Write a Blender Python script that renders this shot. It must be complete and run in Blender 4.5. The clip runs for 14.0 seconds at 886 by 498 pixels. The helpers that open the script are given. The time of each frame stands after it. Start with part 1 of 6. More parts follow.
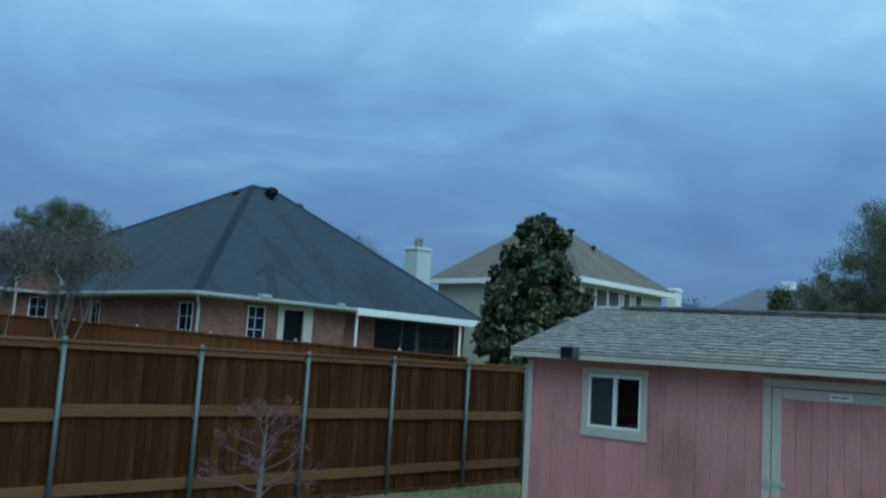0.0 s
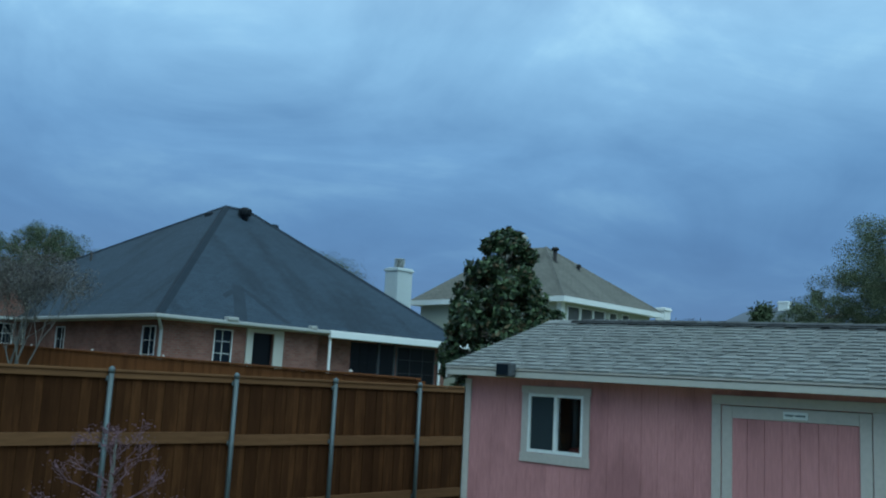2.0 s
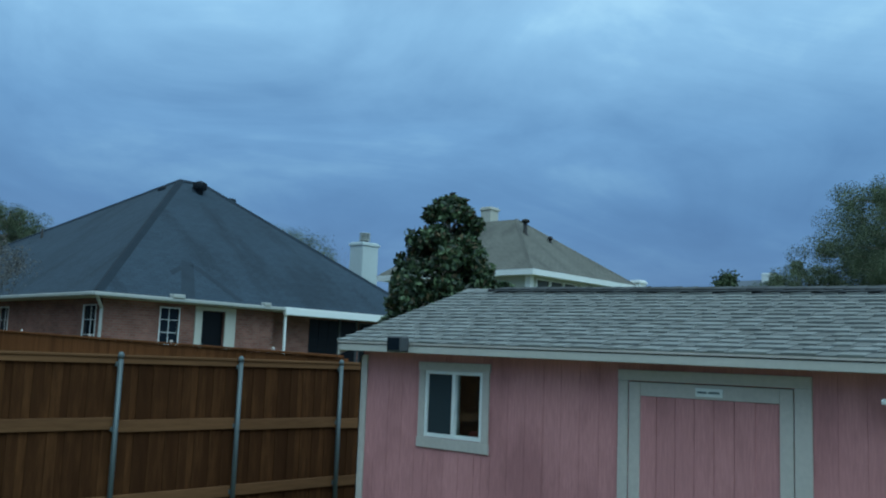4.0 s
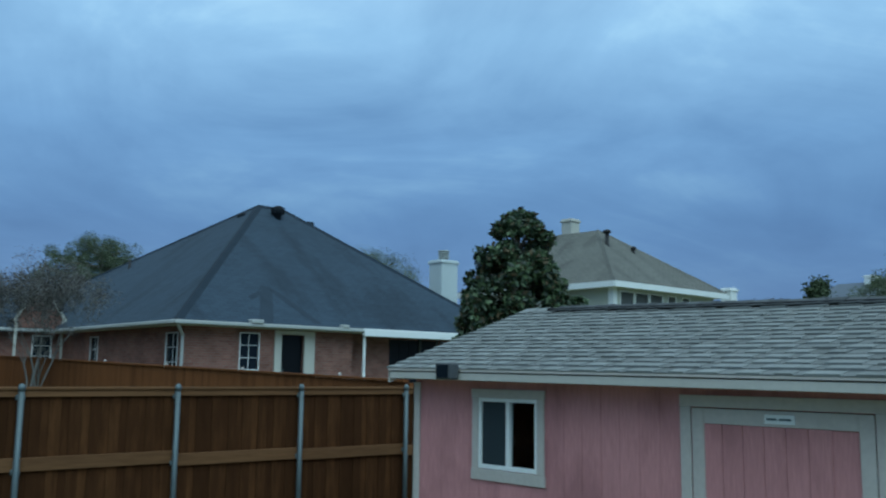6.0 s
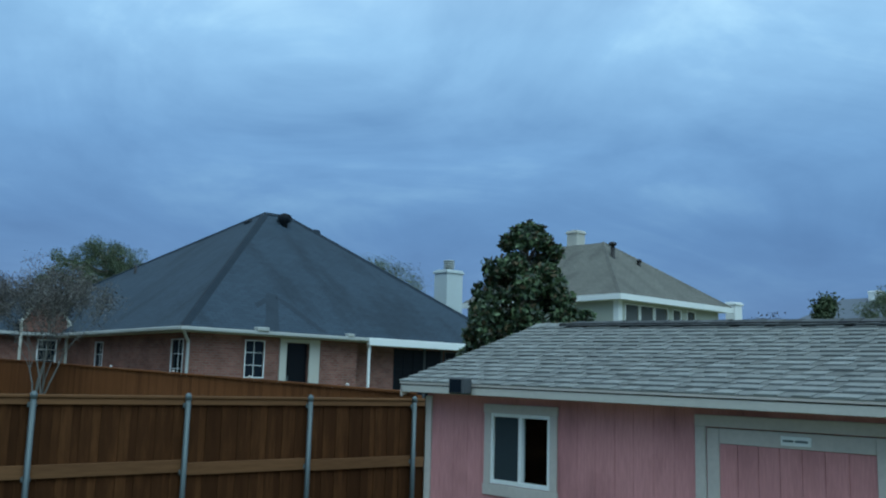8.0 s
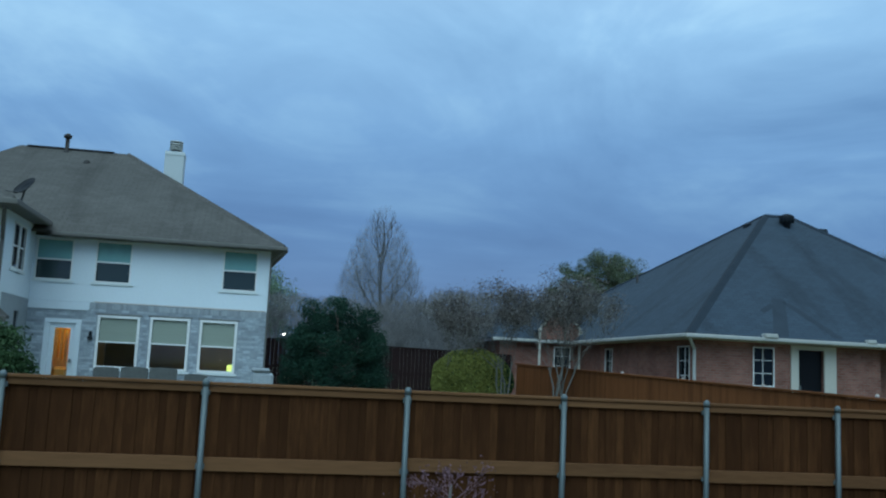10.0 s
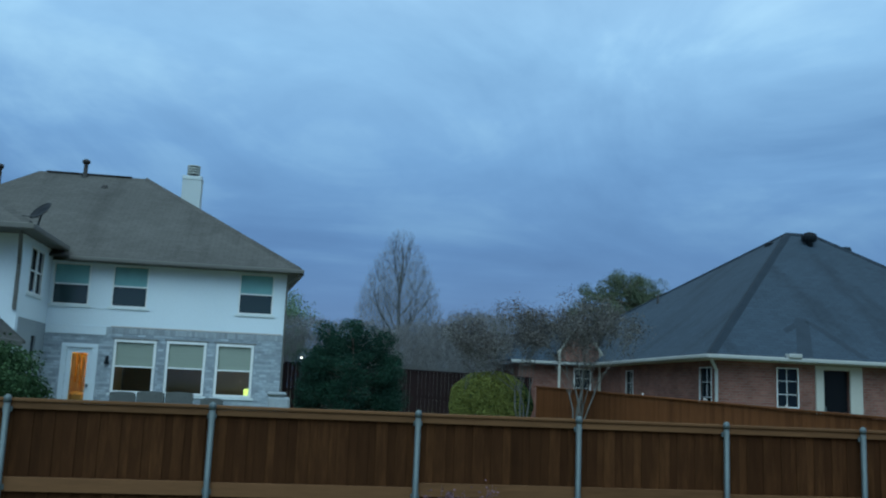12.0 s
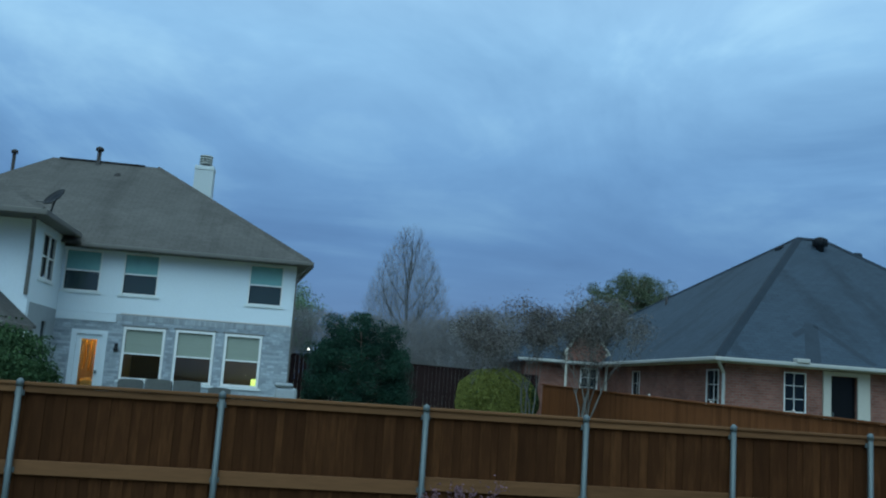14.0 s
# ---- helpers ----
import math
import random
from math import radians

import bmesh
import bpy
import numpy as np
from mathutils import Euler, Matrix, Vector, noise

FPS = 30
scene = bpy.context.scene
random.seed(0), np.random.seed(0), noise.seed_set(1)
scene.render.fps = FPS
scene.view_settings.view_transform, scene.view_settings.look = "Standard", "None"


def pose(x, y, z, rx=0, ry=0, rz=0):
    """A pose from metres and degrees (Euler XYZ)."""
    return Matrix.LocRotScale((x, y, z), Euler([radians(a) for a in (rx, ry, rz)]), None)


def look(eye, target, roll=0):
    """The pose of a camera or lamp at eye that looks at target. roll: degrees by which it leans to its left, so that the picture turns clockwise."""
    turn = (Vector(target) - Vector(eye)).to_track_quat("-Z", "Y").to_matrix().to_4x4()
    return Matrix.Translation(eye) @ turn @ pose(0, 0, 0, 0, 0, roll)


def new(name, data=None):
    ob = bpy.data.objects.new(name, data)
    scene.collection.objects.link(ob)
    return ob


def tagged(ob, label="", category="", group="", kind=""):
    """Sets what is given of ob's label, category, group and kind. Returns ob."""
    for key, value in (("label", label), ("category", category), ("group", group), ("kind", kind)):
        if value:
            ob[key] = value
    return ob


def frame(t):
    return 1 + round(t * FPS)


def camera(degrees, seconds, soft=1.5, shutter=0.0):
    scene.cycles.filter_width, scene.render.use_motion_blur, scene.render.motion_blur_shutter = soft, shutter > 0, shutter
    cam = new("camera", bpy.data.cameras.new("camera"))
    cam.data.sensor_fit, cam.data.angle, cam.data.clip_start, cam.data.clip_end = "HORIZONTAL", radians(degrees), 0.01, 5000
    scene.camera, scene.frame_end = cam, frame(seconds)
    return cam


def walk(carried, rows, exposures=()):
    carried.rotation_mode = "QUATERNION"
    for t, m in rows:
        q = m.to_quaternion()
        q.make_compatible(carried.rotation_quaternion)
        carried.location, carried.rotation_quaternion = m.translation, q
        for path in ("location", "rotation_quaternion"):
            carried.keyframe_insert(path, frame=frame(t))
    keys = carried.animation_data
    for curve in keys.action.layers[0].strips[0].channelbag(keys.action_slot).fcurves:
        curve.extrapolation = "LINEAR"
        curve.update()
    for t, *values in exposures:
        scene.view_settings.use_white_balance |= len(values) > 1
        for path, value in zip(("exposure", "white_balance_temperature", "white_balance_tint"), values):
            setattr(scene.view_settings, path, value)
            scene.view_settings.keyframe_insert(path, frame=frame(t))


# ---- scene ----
cam = camera(52.0, 14.0, soft=2.1, shutter=0.5)
PATH = [
    (0, (-10.678, -10.972, 1.941), (-9.228, -9.615, 2.18), 3.6),
    (0.5, (-10.261, -10.83, 1.904), (-8.821, -9.48, 2.223), 3.3),
    (1, (-9.915, -10.807, 1.91), (-8.425, -9.497, 2.161), 0.6),
    (1.5, (-9.545, -10.918, 1.924), (-8.078, -9.587, 2.2), 4.2),
    (2, (-9.323, -10.96, 1.92), (-7.883, -9.603, 2.213), 3.0),
    (2.5, (-8.983, -10.946, 1.929), (-7.523, -9.617, 2.248), 5.0),
    (3, (-8.515, -10.952, 1.88), (-6.963, -9.705, 2.075), 2.1),
    (3.5, (-8.037, -10.986, 1.948), (-6.53, -9.692, 2.178), 3.8),
    (3.7, (-7.866, -10.933, 1.951), (-6.382, -9.615, 2.194), 3.2),
    (5.8, (-6.996, -10.894, 2.099), (-5.64, -9.446, 2.352), 1.3),
    (6, (-7.017, -10.89, 2.091), (-5.704, -9.407, 2.363), 0.7),
    (6.5, (-7.069, -10.844, 2.103), (-5.789, -9.331, 2.372), 1.4),
    (7, (-7.075, -10.832, 2.09), (-5.772, -9.331, 2.312), 2.1),
    (7.2, (-7.064, -10.832, 2.099), (-5.743, -9.356, 2.378), 1.8),
    (9.3, (-7.248, -10.828, 2.179), (-6.091, -9.216, 2.43), 0.5),
    (9.4, (-7.198, -10.867, 2.139), (-6.161, -9.176, 2.396), 1.5),
    (9.5, (-7.235, -10.801, 2.13), (-6.374, -9.016, 2.4), 1.7),
    (9.6, (-7.283, -10.737, 2.135), (-6.605, -8.877, 2.42), 1.8),
    (9.7, (-7.281, -10.755, 2.141), (-6.811, -8.832, 2.427), 2.3),
    (10, (-7.299, -10.757, 2.134), (-6.933, -8.808, 2.4), 2.7),
    (10.5, (-7.274, -10.67, 2.129), (-6.988, -8.703, 2.356), 2.1),
    (11, (-7.121, -10.627, 2.114), (-6.859, -8.659, 2.361), 2.2),
    (11.5, (-7.079, -10.596, 2.112), (-6.859, -8.627, 2.382), 2.2),
    (12, (-7.134, -10.584, 2.123), (-6.817, -8.634, 2.437), 2.4),
    (12.5, (-7.166, -10.573, 2.123), (-6.852, -8.622, 2.426), 3.3),
    (13, (-7.169, -10.596, 2.126), (-6.851, -8.646, 2.44), 3.3),
    (13.5, (-7.173, -10.593, 2.123), (-6.857, -8.642, 2.428), 3.6),
    (14, (-7.178, -10.608, 2.112), (-6.879, -8.654, 2.416), 3.9),
]
walk(cam, [(t, look(eye, target, roll)) for t, eye, target, roll in PATH], exposures=[(0.0, 0.04, 6500, 7), (0.5, 0.08, 6500, 7), (1.0, 0.02, 6500, 6), (2.5, 0.0, 6500, 6), (3.0, 0.24, 6500, 0), (3.2, 0.22, 6500, 0), (3.5, 0.0, 6500, 6), (3.7, 0.0, 6500, 6), (5.8, 0.02, 6550, 9), (7.2, 0.04, 6550, 10), (9.3, 0.12, 6600, 10), (9.8, 0.03, 6600, 11), (10.2, 0.06, 6600, 12), (10.6, 0.1, 6550, 11), (11.5, 0.02, 6500, 10), (14.0, 0.0, 6500, 9)])

# ---------------- world, sun ----------------
world = bpy.data.worlds.new("sky")
scene.world = world
world.use_nodes = True
wn, wl = world.node_tree.nodes, world.node_tree.links
wn.clear()


def node(nodes, kind, **values):
    n = nodes.new(kind)
    for k, v in values.items():
        if k in n.inputs:
            n.inputs[k].default_value = v
    return n


def ramp(nodes, stops):
    r = nodes.new("ShaderNodeValToRGB")
    while len(r.color_ramp.elements) < len(stops):
        r.color_ramp.elements.new(0.5)
    for e, (p, c) in zip(r.color_ramp.elements, stops):
        e.position, e.color = p, (*c, 1) if len(c) == 3 else c
    return r


SUN_AZ, SUN_EL = 198.0, 44.0  # compass degrees from +y towards +x
w_out = wn.new("ShaderNodeOutputWorld")
w_bg = wn.new("ShaderNodeBackground")
w_sky = wn.new("ShaderNodeTexSky")
w_sky.sky_type, w_sky.sun_disc = "NISHITA", False
w_sky.sun_elevation, w_sky.sun_rotation = radians(SUN_EL), radians(SUN_AZ)
w_co = wn.new("ShaderNodeTexCoord")
w_sep = wn.new("ShaderNodeSeparateXYZ")
wl.new(w_co.outputs["Generated"], w_sep.inputs[0])
# cloud deck: the direction carried out to a flat layer
w_h = wn.new("ShaderNodeMath"); w_h.operation = "MAXIMUM"; w_h.inputs[1].default_value = 0.0
wl.new(w_sep.outputs["Z"], w_h.inputs[0])
w_add = wn.new("ShaderNodeMath"); w_add.operation = "ADD"; w_add.inputs[1].default_value = 0.22
wl.new(w_h.outputs[0], w_add.inputs[0])
w_flat = wn.new("ShaderNodeCombineXYZ")
for axis in ("X", "Y"):
    d = wn.new("ShaderNodeMath"); d.operation = "DIVIDE"
    wl.new(w_sep.outputs[axis], d.inputs[0]); wl.new(w_add.outputs[0], d.inputs[1])
    wl.new(d.outputs[0], w_flat.inputs[axis])
w_n1 = node(wn, "ShaderNodeTexNoise", Scale=0.95, Detail=6.0, Roughness=0.55, Distortion=1.3)
w_n2 = node(wn, "ShaderNodeTexNoise", Scale=2.3, Detail=6.0, Roughness=0.55, Distortion=0.3)
for n in (w_n1, w_n2):
    wl.new(w_flat.outputs[0], n.inputs["Vector"])
w_grad = ramp(wn, [(0.0, (0.062, 0.153, 0.34)), (0.07, (0.063, 0.163, 0.37)), (0.16, (0.084, 0.210, 0.435)), (0.25, (0.155, 0.345, 0.61)),
                   (0.36, (0.275, 0.535, 0.81)), (0.6, (0.48, 0.76, 1.0)), (1.0, (0.72, 0.96, 1.0))])
wl.new(w_h.outputs[0], w_grad.inputs[0])
w_mixn = wn.new("ShaderNodeMix"); w_mixn.data_type = "FLOAT"; w_mixn.inputs[0].default_value = 0.3
wl.new(w_n1.outputs["Fac"], w_mixn.inputs[2]); wl.new(w_n2.outputs["Fac"], w_mixn.inputs[3])
w_cr = ramp(wn, [(0.33, (0.62, 0.68, 0.76)), (0.5, (0.98, 0.98, 0.99)), (0.64, (1.62, 1.43, 1.22))])
wl.new(w_mixn.outputs[0], w_cr.inputs[0])
w_mul = wn.new("ShaderNodeMix"); w_mul.data_type = "RGBA"; w_mul.blend_type = "MULTIPLY"; w_mul.inputs[0].default_value = 1.0
w_fade = wn.new("ShaderNodeMath"); w_fade.operation = "MULTIPLY_ADD"; w_fade.use_clamp = True
w_fade.inputs[1].default_value, w_fade.inputs[2].default_value = 3.4, 0.2
wl.new(w_h.outputs[0], w_fade.inputs[0]); wl.new(w_fade.outputs[0], w_mul.inputs[0])
wl.new(w_grad.outputs[0], w_mul.inputs[6]); wl.new(w_cr.outputs[0], w_mul.inputs[7])
w_sum = wn.new("ShaderNodeMix"); w_sum.data_type = "RGBA"; w_sum.blend_type = "ADD"; w_sum.inputs[0].default_value = 0.012
wl.new(w_mul.outputs[2], w_sum.inputs[6]); wl.new(w_sky.outputs[0], w_sum.inputs[7])
wl.new(w_sum.outputs[2], w_bg.inputs["Color"])
w_bg.inputs["Strength"].default_value = 1.0
wl.new(w_bg.outputs[0], w_out.inputs[0])

sun = new("sun", bpy.data.lights.new("sun", "SUN"))
sun.data.energy, sun.data.angle, sun.data.color = 1.5, radians(60), (0.54, 0.85, 1.0)
sun_way = Vector((math.sin(radians(SUN_AZ)) * math.cos(radians(SUN_EL)), math.cos(radians(SUN_AZ)) * math.cos(radians(SUN_EL)), math.sin(radians(SUN_EL))))
sun.matrix_world = look(sun_way * 60, (0, 0, 0))


# ---------------- materials ----------------
def material(name, base, rough=0.7, vary=0.25, grain=14.0, blotch=1.2, bump=0.15, stretch=(1, 1, 1), metal=0.0, piece=0.0, island=0.0, tint=None, spec=0.25):
    """A surface with grain and blotches of real size; piece and island: brightness change from piece to piece."""
    m = bpy.data.materials.new(name)
    m.use_nodes = True
    n, l = m.node_tree.nodes, m.node_tree.links
    b = n["Principled BSDF"]
    b.inputs["Roughness"].default_value, b.inputs["Metallic"].default_value = rough, metal
    b.inputs["Specular IOR Level"].default_value = spec
    co, mp = n.new("ShaderNodeTexCoord"), n.new("ShaderNodeMapping")
    mp.inputs["Scale"].default_value = stretch
    l.new(co.outputs["Object"], mp.inputs["Vector"])
    off = n.new("ShaderNodeObjectInfo")
    shift = n.new("ShaderNodeVectorMath"); shift.operation = "ADD"
    big = n.new("ShaderNodeMath"); big.operation = "MULTIPLY"; big.inputs[1].default_value = 37.0 if piece else 0.0
    l.new(off.outputs["Random"], big.inputs[0])
    l.new(mp.outputs[0], shift.inputs[0]); l.new(big.outputs[0], shift.inputs[1])
    fine = node(n, "ShaderNodeTexNoise", Scale=grain, Detail=6.0, Roughness=0.65)
    wide = node(n, "ShaderNodeTexNoise", Scale=blotch, Detail=3.0, Roughness=0.5)
    l.new(shift.outputs[0], fine.inputs["Vector"]); l.new(shift.outputs[0], wide.inputs["Vector"])
    add = n.new("ShaderNodeMath"); add.operation = "MULTIPLY_ADD"; add.inputs[1].default_value = 0.6
    half = n.new("ShaderNodeMath"); half.operation = "MULTIPLY"; half.inputs[1].default_value = 0.4
    l.new(wide.outputs["Fac"], half.inputs[0]); l.new(fine.outputs["Fac"], add.inputs[0]); l.new(half.outputs[0], add.inputs[2])
    value = add.outputs[0]
    if piece or island:
        src = off.outputs["Random"]
        if island:
            src = n.new("ShaderNodeNewGeometry").outputs["Random Per Island"]
        pc = n.new("ShaderNodeMath"); pc.operation = "MULTIPLY_ADD"
        pc.inputs[1].default_value, pc.inputs[2].default_value = (piece or island), -(piece or island) / 2
        l.new(src, pc.inputs[0])
        sm = n.new("ShaderNodeMath"); sm.operation = "ADD"
        l.new(value, sm.inputs[0]); l.new(pc.outputs[0], sm.inputs[1])
        value = sm.outputs[0]
    lo = tuple(c * (1 - vary) for c in base)
    hi = tuple(min(1, c * (1 + vary)) for c in (tint or base))
    r = ramp(n, [(0.22, lo), (0.5, base), (0.8, hi)])
    l.new(value, r.inputs[0]); l.new(r.outputs[0], b.inputs["Base Color"])
    if bump:
        bp = n.new("ShaderNodeBump"); bp.inputs["Strength"].default_value = bump; bp.inputs["Distance"].default_value = 0.01
        l.new(fine.outputs["Fac"], bp.inputs["Height"]); l.new(bp.outputs[0], b.inputs["Normal"])
    return m


def courses(name, one, two, gap, width, height, mortar=0.01, rough=0.85, vary=0.3, bump=0.5, blotch=0.35):
    """Bricks or shingles too far off to be told apart singly, laid over metre coordinates."""
    m = bpy.data.materials.new(name)
    m.use_nodes = True
    n, l = m.node_tree.nodes, m.node_tree.links
    b = n["Principled BSDF"]
    b.inputs["Roughness"].default_value = rough
    b.inputs["Specular IOR Level"].default_value = 0.25
    uv = n.new("ShaderNodeUVMap")
    br = n.new("ShaderNodeTexBrick")
    br.inputs["Scale"].default_value, br.inputs["Mortar Size"].default_value = 1.0, mortar
    br.inputs["Brick Width"].default_value, br.inputs["Row Height"].default_value = width, height
    br.inputs["Color1"].default_value, br.inputs["Color2"].default_value, br.inputs["Mortar"].default_value = (*one, 1), (*two, 1), (*gap, 1)
    l.new(uv.outputs[0], br.inputs["Vector"])
    wide = node(n, "ShaderNodeTexNoise", Scale=blotch, Detail=5.0, Roughness=0.6)
    fine = node(n, "ShaderNodeTexNoise", Scale=30.0, Detail=4.0, Roughness=0.7)
    l.new(uv.outputs[0], wide.inputs["Vector"]); l.new(uv.outputs[0], fine.inputs["Vector"])
    r = ramp(n, [(0.25, (1 - vary,) * 3), (0.75, (1 + vary,) * 3)])
    l.new(wide.outputs["Fac"], r.inputs[0])
    mx = n.new("ShaderNodeMix"); mx.data_type = "RGBA"; mx.blend_type = "MULTIPLY"; mx.inputs[0].default_value = 1.0
    l.new(br.outputs["Color"], mx.inputs[6]); l.new(r.outputs[0], mx.inputs[7])
    mp = n.new("ShaderNodeMapping"); mp.inputs["Scale"].default_value = (1.1, 0.22, 1)
    streak = node(n, "ShaderNodeTexNoise", Scale=0.8, Detail=4.0, Roughness=0.6)
    l.new(uv.outputs[0], mp.inputs["Vector"]); l.new(mp.outputs[0], streak.inputs["Vector"])
    r3 = ramp(n, [(0.33, (0.74,) * 3), (0.5, (1.0,) * 3)])
    l.new(streak.outputs["Fac"], r3.inputs[0])
    mx3 = n.new("ShaderNodeMix"); mx3.data_type = "RGBA"; mx3.blend_type = "MULTIPLY"; mx3.inputs[0].default_value = 1.0
    l.new(mx.outputs[2], mx3.inputs[6]); l.new(r3.outputs[0], mx3.inputs[7])
    r2 = ramp(n, [(0.25, (0.8,) * 3), (0.75, (1.2,) * 3)])
    l.new(fine.outputs["Fac"], r2.inputs[0])
    mx2 = n.new("ShaderNodeMix"); mx2.data_type = "RGBA"; mx2.blend_type = "MULTIPLY"; mx2.inputs[0].default_value = 1.0
    l.new(mx3.outputs[2], mx2.inputs[6]); l.new(r2.outputs[0], mx2.inputs[7])
    l.new(mx2.outputs[2], b.inputs["Base Color"])
    bp = n.new("ShaderNodeBump"); bp.inputs["Strength"].default_value = bump; bp.inputs["Distance"].default_value = 0.02; bp.invert = True
    l.new(br.outputs["Fac"], bp.inputs["Height"]); l.new(bp.outputs[0], b.inputs["Normal"])
    return m


def glass(name, base, rough=0.04):
    m = bpy.data.materials.new(name)
    m.use_nodes = True
    b = m.node_tree.nodes["Principled BSDF"]
    b.inputs["Base Color"].default_value, b.inputs["Roughness"].default_value = (*base, 1), rough
    b.inputs["Specular IOR Level"].default_value = 0.6
    return m


def clear_glass(name, tone=(0.9, 0.95, 0.95)):
    m = bpy.data.materials.new(name)
    m.use_nodes = True
    n, l = m.node_tree.nodes, m.node_tree.links
    n.remove(n["Principled BSDF"])
    mix, tr, gl, fr = n.new("ShaderNodeMixShader"), n.new("ShaderNodeBsdfTransparent"), n.new("ShaderNodeBsdfGlossy"), n.new("ShaderNodeFresnel")
    tr.inputs[0].default_value, gl.inputs["Roughness"].default_value, fr.inputs[0].default_value = (*tone, 1), 0.03, 1.5
    l.new(fr.outputs[0], mix.inputs[0]); l.new(tr.outputs[0], mix.inputs[1]); l.new(gl.outputs[0], mix.inputs[2])
    l.new(mix.outputs[0], n["Material Output"].inputs[0])
    return m


def glowing(name, colour, strength):
    m = bpy.data.materials.new(name)
    m.use_nodes = True
    b = m.node_tree.nodes["Principled BSDF"]
    b.inputs["Base Color"].default_value, b.inputs["Emission Color"].default_value, b.inputs["Emission Strength"].default_value = (*colour, 1), (*colour, 1), strength
    return m


M_PICKET = material("stained_cedar", (0.058, 0.0226, 0.009), 0.85, 0.40, 9, 1.6, 0.3, (1.6, 1.6, 0.25), piece=0.22, tint=(0.094, 0.038, 0.0145), spec=0.06)
M_RAIL = material("stained_pine", (0.142, 0.068, 0.032), 0.85, 0.38, 9, 0.9, 0.25, (0.3, 3, 3), piece=0.2, spec=0.08)
M_FAR_FENCE = material("orange_cedar", (0.155, 0.056, 0.021), 0.85, 0.35, 9, 0.8, 0.25, (3, 3, 0.3), piece=0.25, spec=0.08)
M_DARK_FENCE = material("dark_stained_wood", (0.021, 0.011, 0.011), 0.8, 0.35, 8, 0.8, 0.25, (3, 3, 0.3), piece=0.25, spec=0.1)
M_STEEL = material("galvanised_steel", (0.12, 0.15, 0.155), 0.5, 0.18, 25, 3, 0.05, metal=0.45)
M_STEEL_PALE = material("pale_zinc", (0.42, 0.44, 0.42), 0.5, 0.2, 20, 3, 0.05, metal=0.3)
M_PINK = material("pink_siding", (0.53, 0.228, 0.228), 0.8, 0.26, 26, 0.7, 0.25, (1, 2.5, 0.22), tint=(0.57, 0.258, 0.254), spec=0.2)


def streaked(m, dark, scale, stretch, lo, hi):
    """Lays dull vertical weather streaks over a surface's colour."""
    n, l = m.node_tree.nodes, m.node_tree.links
    b = n["Principled BSDF"]
    src = b.inputs["Base Color"].links[0].from_socket
    co, mp = n.new("ShaderNodeTexCoord"), n.new("ShaderNodeMapping")
    mp.inputs["Scale"].default_value = stretch
    l.new(co.outputs["Object"], mp.inputs["Vector"])
    nz = node(n, "ShaderNodeTexNoise", Scale=scale, Detail=5.0, Roughness=0.6)
    l.new(mp.outputs[0], nz.inputs["Vector"])
    rp = ramp(n, [(lo, dark), (hi, (1, 1, 1))])
    l.new(nz.outputs["Fac"], rp.inputs[0])
    mx = n.new("ShaderNodeMix"); mx.data_type = "RGBA"; mx.blend_type = "MULTIPLY"; mx.inputs[0].default_value = 1.0
    l.new(src, mx.inputs[6]); l.new(rp.outputs[0], mx.inputs[7]); l.new(mx.outputs[2], b.inputs["Base Color"])


streaked(M_PINK, (0.74, 0.72, 0.73), 1.1, (1, 1.8, 0.7), 0.33, 0.52)
streaked(M_PICKET, (0.72, 0.74, 0.78), 0.8, (1, 1, 0.6), 0.34, 0.55)
M_TRIM = material("cream_trim", (0.495, 0.44, 0.40), 0.65, 0.18, 20, 1.5, 0.1, spec=0.3)
M_FASCIA = material("pale_fascia", (0.49, 0.46, 0.415), 0.6, 0.12, 20, 1.1, 0.1, spec=0.3)
M_SHINGLE = material("grey_asphalt_shingle", (0.215, 0.222, 0.215), 0.95, 0.35, 60, 3, 0.5, piece=0.26, spec=0.2)
M_SHINGLE_DARK = material("dark_asphalt_shingle", (0.165, 0.170, 0.165), 0.95, 0.3, 60, 3, 0.5, piece=0.26, spec=0.2)
M_SHINGLE_REST = material("grey_asphalt_shingle_rest", (0.215, 0.222, 0.215), 0.95, 0.35, 60, 3, 0.5, island=0.26, spec=0.2)
# mid tone: light cap tops mixed with the shadow under their edges
M_RIDGECAP = material("shadow_toned_ridge_cap", (0.082, 0.087, 0.09), 0.95, 0.35, 40, 3, 0.4, piece=0.4, spec=0.15)
M_UNDERLAY = material("dark_underlay", (0.03, 0.03, 0.032), 0.9, 0.2, 20, 2, 0.1)
M_VINYL = material("white_vinyl", (0.75, 0.76, 0.74), 0.45, 0.05, 10, 2, 0.0)
M_PAINT = material("white_house_paint", (0.67, 0.745, 0.79), 0.75, 0.08, 18, 0.5, 0.12, spec=0.3)
M_CREAM = material("cream_paint", (0.49, 0.47, 0.41), 0.7, 0.12, 18, 0.6, 0.1, spec=0.3)
M_TAUPE = material("taupe_gutter", (0.13, 0.125, 0.115), 0.6, 0.12, 14, 1, 0.05)
M_CHIMNEY = material("pale_chimney_board", (0.50, 0.55, 0.55), 0.75, 0.12, 18, 0.5, 0.12, spec=0.2)
M_SAGE = material("sage_siding", (0.40, 0.41, 0.34), 0.75, 0.08, 14, 0.6, 0.1)
M_BLACK = material("black_metal", (0.013, 0.017, 0.022), 0.6, 0.2, 14, 2, 0.05, spec=0.12)
M_DARKGREY = material("dark_grey_plastic", (0.06, 0.065, 0.07), 0.55, 0.2, 14, 2, 0.05)
